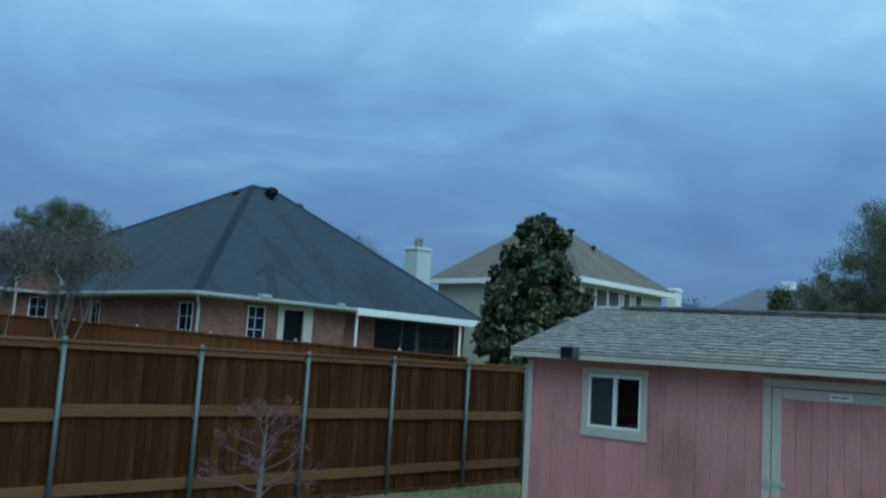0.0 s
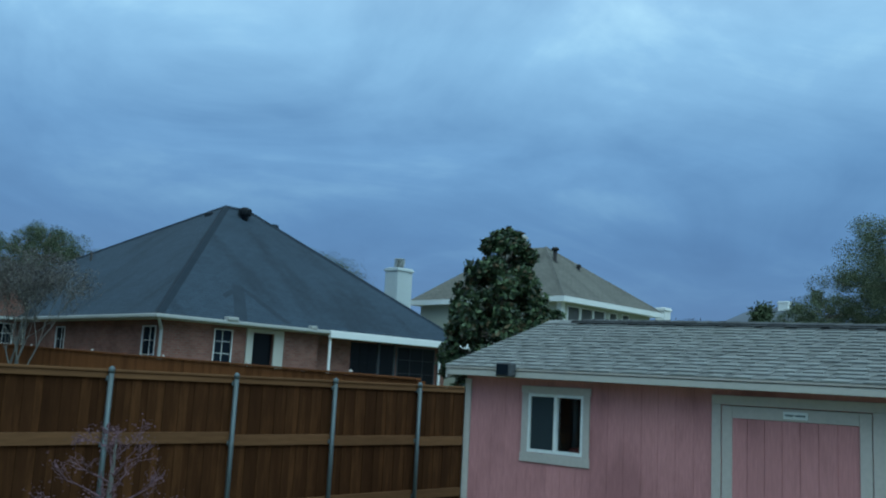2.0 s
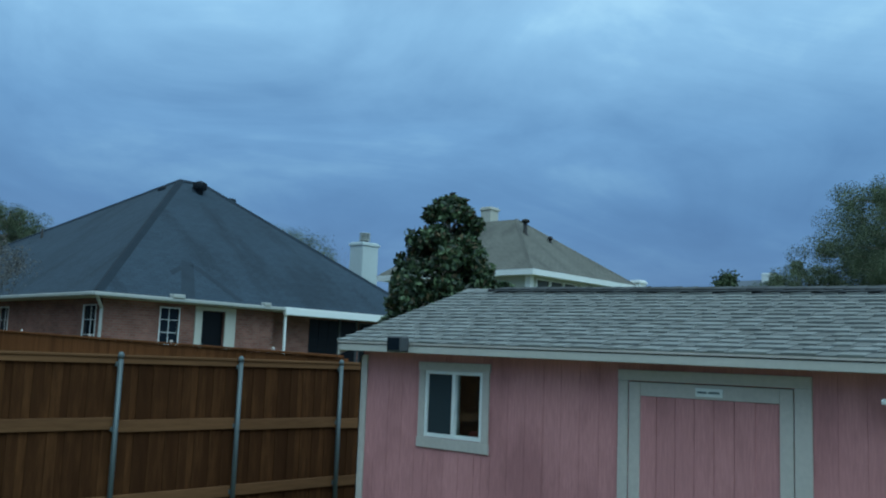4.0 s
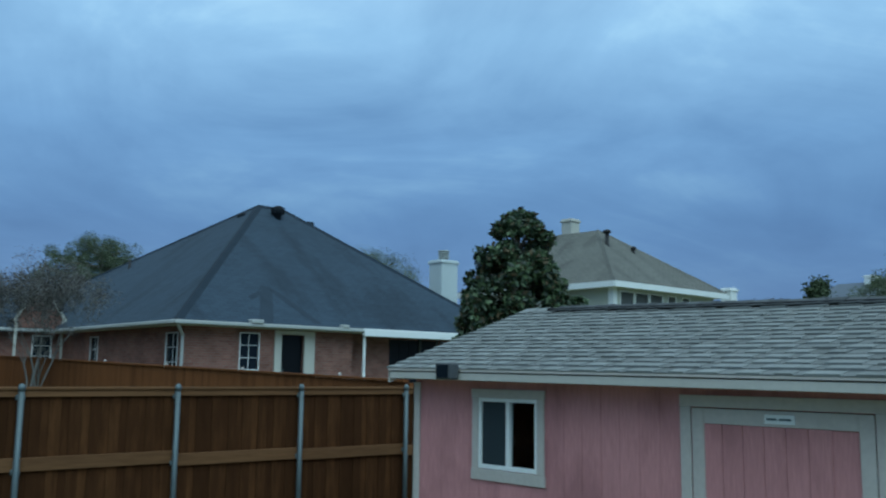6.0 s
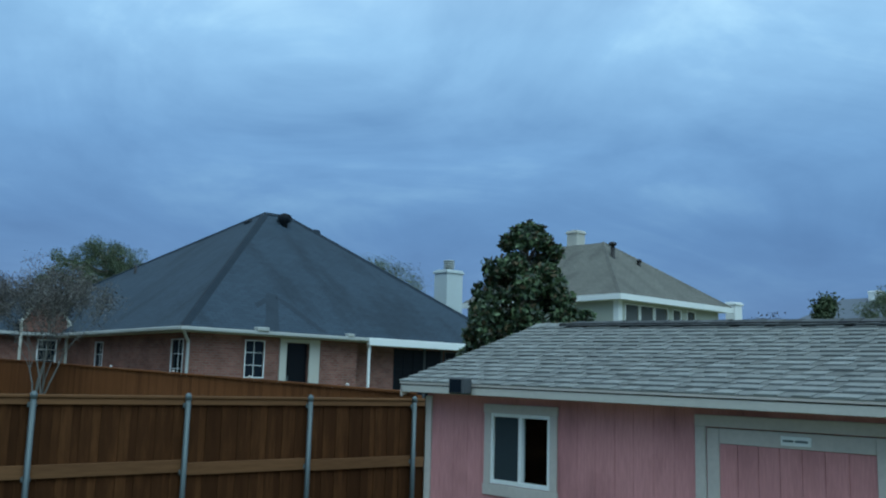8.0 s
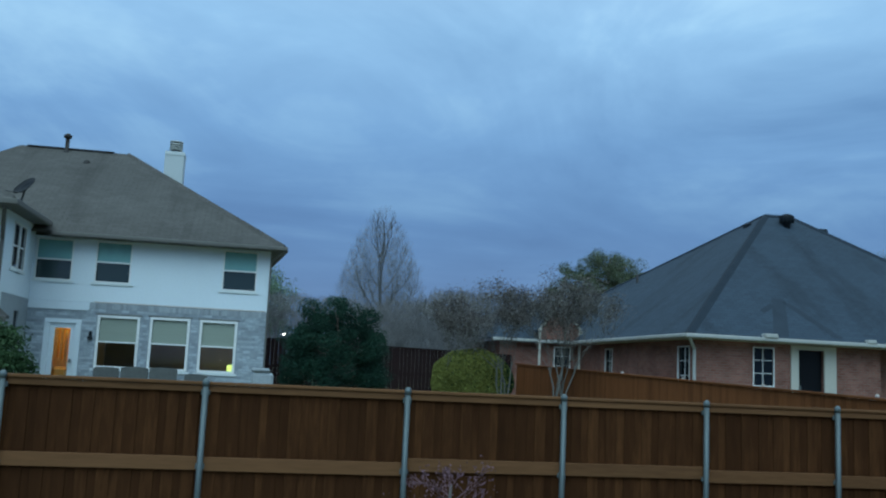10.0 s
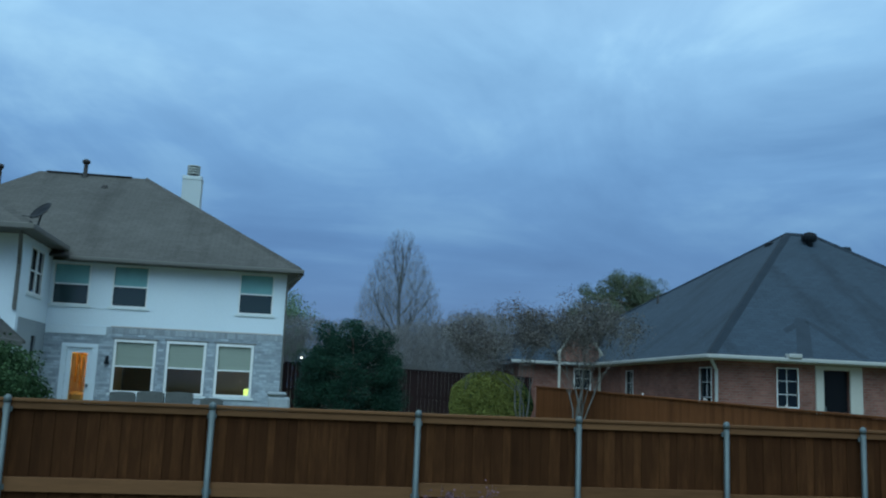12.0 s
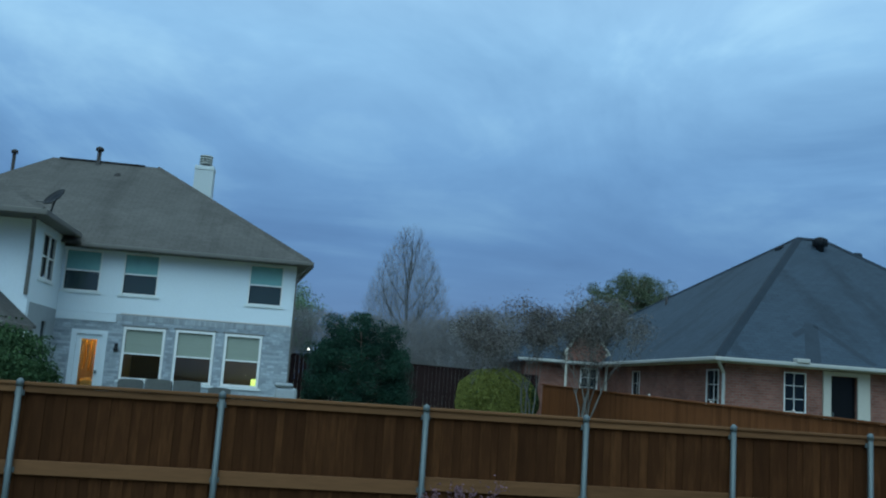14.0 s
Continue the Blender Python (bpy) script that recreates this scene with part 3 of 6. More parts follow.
def garden_shed():
    s = thing("garden_shed", "pink plywood garden shed with cream trim and grey shingle roof", "shed")
    wy0, wy1 = WIN[0] - 0.085, WIN[1] + 0.085
    holes = [(wy1, wy0, WIN[2] + 0.11, WIN[3] - 0.085), (DOOR[1] + 0.135, DOOR[0] - 0.10, -1, DOOR[2] - 0.095)]
    cuts = sorted({SY1, SY0, wy1, wy0, DOOR[1] + 0.135, DOOR[0] - 0.10, -5.9})
    for a, b in zip(cuts, cuts[1:]):
        siding("siding_panel", a, b, SBASE, SEAVE + 0.05, s, "y", -1, SX, holes)
    siding("siding_panel", SX + 0.02, SX + SDEEP, SBASE, SEAVE + 0.05, s, "x", 1, SY0)
    siding("siding_panel", SX + 0.02, SX + SDEEP, SBASE, SEAVE + 0.05, s, "x", -1, SY1)
    siding("siding_panel", SY1, SY0, SBASE, SEAVE + 0.05, s, "y", 1, SX + SDEEP)
    for y, o in ((SY0, 0.0), (SY1, 0.0)):
        part("gable_panel", gable(y, SX, SX + SDEEP, SEAVE + 0.05, RIDGE_X, RIDGE_Z - 0.06, 0.014), M_PINK, s)
    part("floor_deck", boxes(((SX + 0.02, SY0 - 0.02, SBASE - 0.02), (SX + SDEEP - 0.02, SY1 + 0.02, SBASE + 0.04))), M_RAIL, s)
    for y in (SY0 - 0.3, (SY0 + SY1) / 2, SY1 + 0.3):
        part("skid", boxes(((SX + 0.05, y - 0.05, -0.45), (SX + SDEEP - 0.05, y + 0.05, SBASE - 0.02))), M_RAIL, s)
    # added near-black backing and baffle: painted shade behind the shed window
    part("inner_lining", boxes(((SX + 0.33, SY0 - 0.05, SBASE + 0.05), (SX + 0.36, SY1 + 0.05, SEAVE))), M_ROOM_SHADE, s)
    part("inner_partition", boxes(((SX + 0.055, wy1 - 0.16, WIN[2] - 0.1), (SX + 0.325, wy1 - 0.13, WIN[3] + 0.05))), M_ROOM_SHADE, s)
    # corner boards
    for y, d in ((SY0, 1), (SY1, -1)):
        part("corner_board", boxes(((SX - 0.018, y + d * 0.018, SBASE), (SX, y - d * 0.085, SEAVE)), ((SX - 0.018, y, SBASE), (SX + 0.08, y + d * 0.018, SEAVE)), bevel=0.003), M_TRIM, s)
    # window
    w = part("window", boxes(((SX - 0.012, wy0, WIN[2] + 0.11), (SX + 0.05, wy0 - 0.035, WIN[3] - 0.085)), ((SX - 0.012, wy1, WIN[2] + 0.11), (SX + 0.05, wy1 + 0.035, WIN[3] - 0.085)),
                             ((SX - 0.012, wy0 - 0.035, WIN[3] - 0.12), (SX + 0.05, wy1 + 0.035, WIN[3] - 0.085)), ((SX - 0.012, wy0 - 0.035, WIN[2] + 0.11), (SX + 0.05, wy1 + 0.035, WIN[2] + 0.15)), bevel=0.003), M_VINYL, s, "white vinyl slider window")
    mid = (wy0 + wy1) / 2
    part("mullion", boxes(((SX - 0.006, mid + 0.022, WIN[2] + 0.15), (SX + 0.04, mid - 0.022, WIN[3] - 0.12)), bevel=0.003), M_VINYL, w)
    for a, b, x in ((wy0 - 0.035, mid + 0.022, 0.022), (mid - 0.022, wy1 + 0.035, 0.03)):
        part("pane", boxes(((SX + x, a, WIN[2] + 0.15), (SX + x + 0.004, b, WIN[3] - 0.12))), M_CLEAR, w).visible_shadow = False
    part("insect_screen", boxes(((SX + 0.010, wy0 - 0.036, WIN[2] + 0.15), (SX + 0.012, mid + 0.023, WIN[3] - 0.12))), M_BLIND_DARK, w, "grey insect screen")
    part("sill_clutter", boxes(((SX + 0.12, mid - 0.10, WIN[2] + 0.1), (SX + 0.3, wy1 + 0.1, WIN[2] + 0.19)), bevel=0.02), M_REDCLOTH, w, "dim red and grey things behind the pane")
    t = WIN
    part("window_trim", boxes(((SX - 0.02, t[0], t[2] + 0.105), (SX, t[0] - 0.085, t[3] - 0.085)), ((SX - 0.02, t[1], t[2] + 0.105), (SX, t[1] + 0.085, t[3] - 0.085)),
                              ((SX - 0.022, t[0] + 0.01, t[3] - 0.085), (SX, t[1] - 0.01, t[3])), ((SX - 0.022, t[0] + 0.01, t[2]), (SX, t[1] - 0.01, t[2] + 0.105)), bevel=0.004), M_TRIM, s, "cream board trim round the window")
    # door
    y0, y1, zt = DOOR
    part("door_trim", boxes(((SX - 0.022, y0, SBASE), (SX, y0 - 0.095, zt - 0.09)), ((SX - 0.022, y1, SBASE), (SX, y1 + 0.13, zt - 0.09)), ((SX - 0.026, y0 + 0.0, zt - 0.09), (SX, y1 - 0.0, zt)), bevel=0.004), M_TRIM, s, "cream board trim round the door")
    d0, d1, dt = y0 - 0.105, y1 + 0.14, zt - 0.10
    d = part("shed_door", boxes(((SX + 0.004, d0, SBASE + 0.02), (SX + 0.03, d1, dt))), M_PINK, s, "pink door with cream board frame")
    part("door_frame", boxes(((SX - 0.016, d0, SBASE + 0.02), (SX + 0.003, d0 - 0.105, dt)), ((SX - 0.016, d1, SBASE + 0.02), (SX + 0.003, d1 + 0.105, dt)),
                             ((SX - 0.014, d0 - 0.105, dt - 0.115), (SX + 0.003, d1 + 0.105, dt)), ((SX - 0.014, d0 - 0.105, SBASE + 0.02), (SX + 0.003, d1 + 0.105, SBASE + 0.12)), bevel=0.004), M_TRIM, d)
    for k in range(6):
        y = d0 - 0.105 - 0.17 * (k + 1) + 0.02
        if y > d1 + 0.11:
            part("groove_board", boxes(((SX - 0.004, y + 0.166, SBASE + 0.12), (SX + 0.004, y, dt - 0.115)), bevel=0.002), M_PINK, d)
    pl = part("maker_plate", boxes(((SX - 0.024, -7.415, dt - 0.095), (SX - 0.015, -7.65, dt - 0.025)), bevel=0.003), M_VINYL, d, "white maker's plate with grey bars")
    for k, (a, b) in enumerate(((0.02, 0.10), (0.115, 0.21))):
        part("plate_bar", boxes(((SX - 0.027, -7.415 - a, dt - 0.068), (SX - 0.0245, -7.415 - b, dt - 0.052))), M_STEEL, pl)
    for z in (0.82, 0.05):
        h = part("hinge", boxes(((SX - 0.032, d0 + 0.09, z - 0.05), (SX - 0.0225, d0 + 0.005, z + 0.05)), ((SX - 0.024, d0 + 0.01, z - 0.035), (SX - 0.0165, d0 - 0.16, z + 0.03)), bevel=0.003), M_STEEL_PALE, d, "pale metal strap hinge")
    l = part("latch", boxes(((SX - 0.03, d1 + 0.26, 0.74), (SX - 0.0165, d1 + 0.10, 0.84)), bevel=0.004), M_STEEL_GREEN, d, "weathered metal hasp")
    part("padlock", boxes(((SX - 0.05, d1 + 0.07, 0.72), (SX - 0.0165, d1 + 0.03, 0.84)), bevel=0.008), M_TRIM, l)
    # roof deck, fascia, rakes
    def crest(y):
        return RIDGE_Z - 0.015 * (RK0 - y)
    far_x = 2 * RIDGE_X - EAVE_X
    bm = bmesh.new()
    for pts in ([(EAVE_X, RK0, EAVE_Z), (RIDGE_X, RK0, RIDGE_Z), (RIDGE_X, RK1, crest(RK1)), (EAVE_X, RK1, EAVE_Z)], [(RIDGE_X, RK0, RIDGE_Z), (far_x, RK0, EAVE_Z), (far_x, RK1, EAVE_Z), (RIDGE_X, RK1, crest(RK1))]):
        t = slab([(x, y, z - 0.016) for x, y, z in pts], 0.03)
        me = bpy.data.meshes.new("t"); t.to_mesh(me); t.free(); bm.from_mesh(me); bpy.data.meshes.remove(me)
    roof = part("roof", bm, M_UNDERLAY, s, "grey laminated asphalt shingle roof", at=SAG)
    part("eave_fascia", boxes(((EAVE_X, RK0 - 0.005, EAVE_Z - 0.115), (EAVE_X + 0.022, RK1 + 0.005, EAVE_Z - 0.03)), bevel=0.004), M_FASCIA, s, "pale painted fascia board", at=SAG)
    part("drip_edge", boxes(((EAVE_X - 0.010, RK0, EAVE_Z - 0.034), (EAVE_X + 0.03, RK1, EAVE_Z - 0.014))), M_TRIM, s, at=SAG)
    part("soffit", boxes(((EAVE_X + 0.023, RK0 - 0.02, EAVE_Z - 0.10), (SX - 0.001, RK1 + 0.02, EAVE_Z - 0.085))), M_FASCIA, s, at=SAG)
    for y, d in ((RK0, -1), (RK1, 1)):
        for x0, x1, z0, z1 in ((EAVE_X, RIDGE_X, EAVE_Z, crest(y)), (RIDGE_X, far_x, crest(y), EAVE_Z)):
            b = bmesh.new()
            q = [(x0, z0 - 0.05), (x1, z1 - 0.05), (x1, z1 - 0.17), (x0, z0 - 0.16)]
            A = [b.verts.new((x, y, z)) for x, z in q]; B = [b.verts.new((x, y + d * 0.02, z)) for x, z in q]
            b.faces.new(A); b.faces.new(B[::-1])
            for i in range(4):
                b.faces.new((A[i], B[i], B[(i + 1) % 4], A[(i + 1) % 4]))
            part("rake_board", b, M_FASCIA, s, at=SAG)
    # grey flood lamp box on the fascia
    fl = part("flood_light", boxes(((EAVE_X - 0.13, -4.235, EAVE_Z - 0.11), (EAVE_X - 0.005, -4.45, EAVE_Z + 0.05)), bevel=0.015), M_DARKGREY, s, "dark grey box lamp on the fascia", at=SAG)
    part("lens", boxes(((EAVE_X - 0.135, -4.26, EAVE_Z - 0.09), (EAVE_X - 0.1305, -4.425, EAVE_Z + 0.03))), M_PANE, fl)
    # white security lamp by the far corner
    sl = part("security_light", boxes(((SX - 0.11, -8.90, 1.77), (SX - 0.0, -9.0, 1.84)), ((SX - 0.2, -8.88, 1.78), (SX - 0.08, -9.02, 1.82)), bevel=0.008), M_VINYL, s, "white and black security lamp")
    part("lamp_head", turned([(0.03, 0), (0.05, 0.02), (0.055, 0.09), (0.04, 0.11)], 12), M_BLACK, sl, "", True, pose(SX - 0.09, -9.07, 1.70))
    # shingles
    run = math.hypot(RIDGE_X - EAVE_X, RIDGE_Z - EAVE_Z)
    rnd = random.Random(8)
    meshes = {}
    for w in (0.07, 0.1, 0.14, 0.19, 0.26):
        for th in (0.008, 0.019):
            b = bmesh.new()
            q = [(0, 0, 0.001), (0, 0, th), (0.165, 0, 0.003), (0.165, 0, 0.001)]
            A = [b.verts.new((x, 0, z)) for x, _, z in q]; B = [b.verts.new((x, -w + 0.004, z)) for x, _, z in q]
            b.faces.new(A); b.faces.new(B[::-1])
            for i in range(4):
                b.faces.new((A[i], B[i], B[(i + 1) % 4], A[(i + 1) % 4]))
            meshes[w, th] = finish("shingle", b, M_SHINGLE if th > 0.01 else M_SHINGLE_DARK)
    rows = int(run / 0.14) + 1
    rest = bmesh.new()
    made = 0
    for r in range(rows):
        up = r * (run - 0.03) / rows - 0.015
        y = RK0 + 0.012
        th = 0.008
        while y > RK1 - 0.0:
            th = 0.019 if th < 0.01 or rnd.random() < 0.12 else 0.008
            w = rnd.choice((0.14, 0.19, 0.19, 0.26)) if th > 0.01 else rnd.choice((0.07, 0.1, 0.1, 0.14))
            if y - w < RK1 - 0.1:
                w = 0.1
            rise = crest(y) - EAVE_Z
            at = pose(EAVE_X, y, EAVE_Z, 0, -math.degrees(math.atan2(rise, RIDGE_X - EAVE_X)), 0) @ pose(up, 0, -0.008 + 0.0015 * (r % 2), 0, 1.6, 0)
            if made < 330:
                part("shingle", meshes[w, th], None, roof, "", at=at)
                made += 1
            else:
                k = len(rest.verts)
                rest.from_mesh(meshes[w, th]); rest.verts.ensure_lookup_table()
                for v in rest.verts[k:]:
                    v.co = at @ v.co
                if th < 0.01:
                    rest.faces.ensure_lookup_table()
                    for fc in rest.faces[-6:]:
                        fc.material_index = 1
            y -= w
    for r in range(rows):
        up = r * (run - 0.03) / rows
        z = EAVE_Z + (RIDGE_Z - EAVE_Z) * up / run
        x = far_x - (RIDGE_X - EAVE_X) * up / run
        box(rest, (x + 0.01, RK0, z - 0.05), (x - 0.15, RK1, z - 0.02))
    tagged(part("shingle_rest", rest, [M_SHINGLE_REST, M_SHINGLE_DARK], roof), kind="stuff")
    # raised ridge vent with cap shingles
    part("ridge_vent", boxes(((RIDGE_X - 0.12, RK0 - 0.45, RIDGE_Z - 0.03), (RIDGE_X + 0.12, RK1 + 0.75, RIDGE_Z + 0.010)), bevel=0.004), M_UNDERLAY, roof, "dark ridge vent", at=Matrix.Translation((0, RK0, RIDGE_Z)) @ pose(0, 0, 0, math.degrees(math.atan(0.015))) @ Matrix.Translation((0, -RK0, -RIDGE_Z)))
    cap = bmesh.new()
    for a, b in (((RIDGE_X - 0.14, 0), 1), ((RIDGE_X + 0.14, 0), -1)):
        q = [(a[0], 0, -0.046), (RIDGE_X, 0, 0.008), (RIDGE_X, -0.215, 0.001), (a[0], -0.215, -0.053)]
        A = [cap.verts.new(p) for p in q]; B = [cap.verts.new((p[0], p[1], p[2] + 0.008)) for p in q]
        cap.faces.new(A); cap.faces.new(B[::-1])
        for i in range(4):
            cap.faces.new((A[i], B[i], B[(i + 1) % 4], A[(i + 1) % 4]))
    cap_me = finish("ridge_cap", cap, M_SHINGLE)
    # copy for the raised stretch, its colour darkened by painted edge shadow
    dark_me = cap_me.copy()
    dark_me.materials[0] = M_RIDGECAP
    y = RK0
    while y > RK1 + 0.05:
        lift = 0.026 if RK0 - 0.45 > y > RK1 + 0.6 else 0.006
        part("ridge_cap", dark_me if lift > 0.01 else cap_me, None, roof, "", at=pose(0, y, crest(y) + lift - 0.005, -3.4 + rnd.gauss(0, 0.6), 0, 0))
        y -= 0.185
    return s


def gable(y, x0, x1, z0, xr, zr, thick):
    b = bmesh.new()
    q = [(x0, z0), (x1, z0), (xr, zr)]
    A = [b.verts.new((x, y, z)) for x, z in q]; B = [b.verts.new((x, y + (thick if y > -5 else -thick) * -1, z)) for x, z in q]
    b.faces.new(A); b.faces.new(B[::-1])
    for i in range(3):
        b.faces.new((A[i], B[i], B[(i + 1) % 3], A[(i + 1) % 3]))
    return b


M_BLIND_DARK = material("grey_screen", (0.024, 0.036, 0.042), 0.6, 0.2, 60, 1.5, 0.0)
M_REDCLOTH = material("dim_red_cloth", (0.16, 0.03, 0.03), 0.9, 0.5, 12, 4, 0.2)
M_STEEL_GREEN = material("weathered_zinc", (0.30, 0.34, 0.33), 0.6, 0.3, 20, 5, 0.1, metal=0.3)
garden_shed()
# ---------------- houses ----------------
def hip_roof(parent, x0, x1, y0, y1, z, ridge, mat, thick=0.06, name="roof_plane"):
    """Four roof planes between the eaves x0..x1, y0..y1 at height z and the ridge ((xa, ya), (xb, yb), height); the ridge runs along y or x."""
    (xa, ya), (xb, yb), zr = ridge
    sw, se, ne, nw = (x0, y0, z), (x1, y0, z), (x1, y1, z), (x0, y1, z)
    a, b = (xa, ya, zr), (xb, yb, zr)
    if abs(xa - xb) < abs(ya - yb):
        faces = [[sw, se, a], [se, ne, b, a], [ne, nw, b], [nw, sw, a, b]]
    else:
        faces = [[sw, se, b, a], [se, ne, b], [ne, nw, a, b], [nw, sw, a]]
    return [part(name, slab(f, thick), mat, parent) for f in faces]


def hip_cap(parent, a, b, mat, wide=0.16):
    bm = bmesh.new()
    a, b = Vector(a), Vector(b)
    side = (b - a).cross(Vector((0, 0, 1))).normalized() * wide
    lift = Vector((0, 0, 0.05))
    low = Vector((0, 0, -0.42 * wide))
    q = [a - side + low, a + lift, a + side + low, b + side + low, b + lift, b - side + low]
    v = [bm.verts.new(p) for p in q]
    w = [bm.verts.new(p + Vector((0, 0, -0.02))) for p in q]
    bm.faces.new((v[0], v[1], v[4], v[5])); bm.faces.new((v[1], v[2], v[3], v[4]))
    bm.faces.new((w[5], w[4], w[1], w[0])); bm.faces.new((w[4], w[3], w[2], w[1]))
    for i in range(6):
        j = (i + 1) % 6
        bm.faces.new((v[i], w[i], w[j], v[j]))
    return part("hip_cap", bm, mat, parent)


def vent_pipe(parent, x, y, z, h=0.5, r=0.06, cap=True, mat=None):
    p = part("vent_pipe", turned([(r * 1.9, -0.3), (r * 1.6, 0.02), (r, 0.06), (r, h)], 12), mat or M_BRONZE, parent, "dark metal roof vent", True, pose(x, y, z))
    if cap:
        part("vent_cap", turned([(r * 1.15, h - 0.02), (r * 1.9, h), (r * 1.9, h + 0.09), (r * 0.8, h + 0.14)], 12), mat or M_BRONZE, p, "", True)
    return p


def framed(p, n, u, w, h, depth, bar, mat, parent, name="window_frame", label=""):
    """A rectangular frame lying against a wall: p its lower corner, u its way, n the wall's outward way."""
    bm = bmesh.new()
    p, u, n = Vector(p), Vector((*u, 0)), Vector((*n, 0))
    up = Vector((0, 0, 1))

    def bar_box(a0, a1, b0, b1):
        c = [p + u * a + up * b + n * d for d in (-0.02, depth) for a, b in ((a0, b0), (a1, b0), (a1, b1), (a0, b1))]
        v = [bm.verts.new(q) for q in c]
        for f in ((0, 1, 2, 3), (7, 6, 5, 4), (0, 4, 5, 1), (1, 5, 6, 2), (2, 6, 7, 3), (3, 7, 4, 0)):
            bm.faces.new([v[i] for i in f])
    bar_box(0, bar, 0, h); bar_box(w - bar, w, 0, h); bar_box(bar, w - bar, 0, bar); bar_box(bar, w - bar, h - bar, h)
    return part(name, bm, mat, parent, label)


def sheet(p, u, n, a0, a1, b0, b1, d0, d1):
    """A flat board against a wall."""
    bm = bmesh.new()
    p, u, n, up = Vector(p), Vector((*u, 0)), Vector((*n, 0)), Vector((0, 0, 1))
    v = [bm.verts.new(p + u * a + up * b + n * d) for d in (d0, d1) for a, b in ((a0, b0), (a1, b0), (a1, b1), (a0, b1))]
    for f in ((0, 1, 2, 3), (7, 6, 5, 4), (0, 4, 5, 1), (1, 5, 6, 2), (2, 6, 7, 3), (3, 7, 4, 0)):
        bm.faces.new([v[i] for i in f])
    return bm


def sash_window(parent, p, u, n, w, h, label, upper, lower, grid=(0, 0), frame_mat=None, bar=0.05, sill=True, rail=True, depth=-0.05):
    """A window in its opening: frame, two sashes or a lattice, panes, sill."""
    fm = frame_mat or M_VINYL
    win = framed(p, n, u, w, h, 0.02, bar, fm, parent, "window", label)
    if upper is lower:
        part("pane", sheet(p, u, n, bar, w - bar, bar, h - bar, depth - 0.01, depth), upper, win)
    else:
        part("upper_pane", sheet(p, u, n, bar, w - bar, h / 2, h - bar, depth - 0.01, depth), upper, win)
        part("lower_pane", sheet(p, u, n, bar, w - bar, bar, h / 2, depth - 0.012, depth - 0.002), lower, win)
    if rail:
        part("meeting_rail", sheet(p, u, n, bar, w - bar, h / 2 - 0.02, h / 2 + 0.02, depth + 0.002, 0.0), fm, win)
    for i in range(1, grid[0]):
        c = w * i / grid[0]
        part("glazing_bar", sheet(p, u, n, c - 0.009, c + 0.009, bar, h - bar, depth + 0.001, depth + 0.015), fm, win)
    for i in range(1, grid[1]):
        if rail and i * 2 == grid[1]:
            continue
        c = h * i / grid[1]
        part("glazing_bar", sheet(p, u, n, bar, w - bar, c - 0.009, c + 0.009, depth + 0.0015, depth + 0.017), fm, win)
    if sill:
        part("window_sill", sheet(p, u, n, -0.08, w + 0.08, -0.065, -0.005, 0.0, 0.04), M_SILL, win)
    return win


M_SILL = material("pale_sill", (0.66, 0.71, 0.71), 0.7, 0.1, 12, 1, 0.05)


def chimney(parent, x, y, z0, z1, wx, wy, mat, cap=True, lip=0.05):
    c = part("chimney", boxes(((x - wx / 2, y - wy / 2, z0), (x + wx / 2, y + wy / 2, z1)), ((x - wx / 2 - lip, y - wy / 2 - lip, z1 - 0.16), (x + wx / 2 + lip, y + wy / 2 + lip, z1 - 0.06)), bevel=0.015), mat, parent, "boarded chimney stack")
    if cap:
        part("flue", turned([(0.17, 0), (0.17, 0.09), (0.11, 0.10), (0.11, 0.36)], 14), M_DARKGREY, c, "", True, pose(x, y, z1))
        for k in range(4):
            part("flue_ring", turned([(0.15, 0), (0.235, 0.0), (0.24, 0.022), (0.235, 0.045), (0.15, 0.045)], 16), M_STEEL_PALE, c, "pale metal ring", True, pose(x, y, z1 + 0.10 + 0.092 * k))
    return c


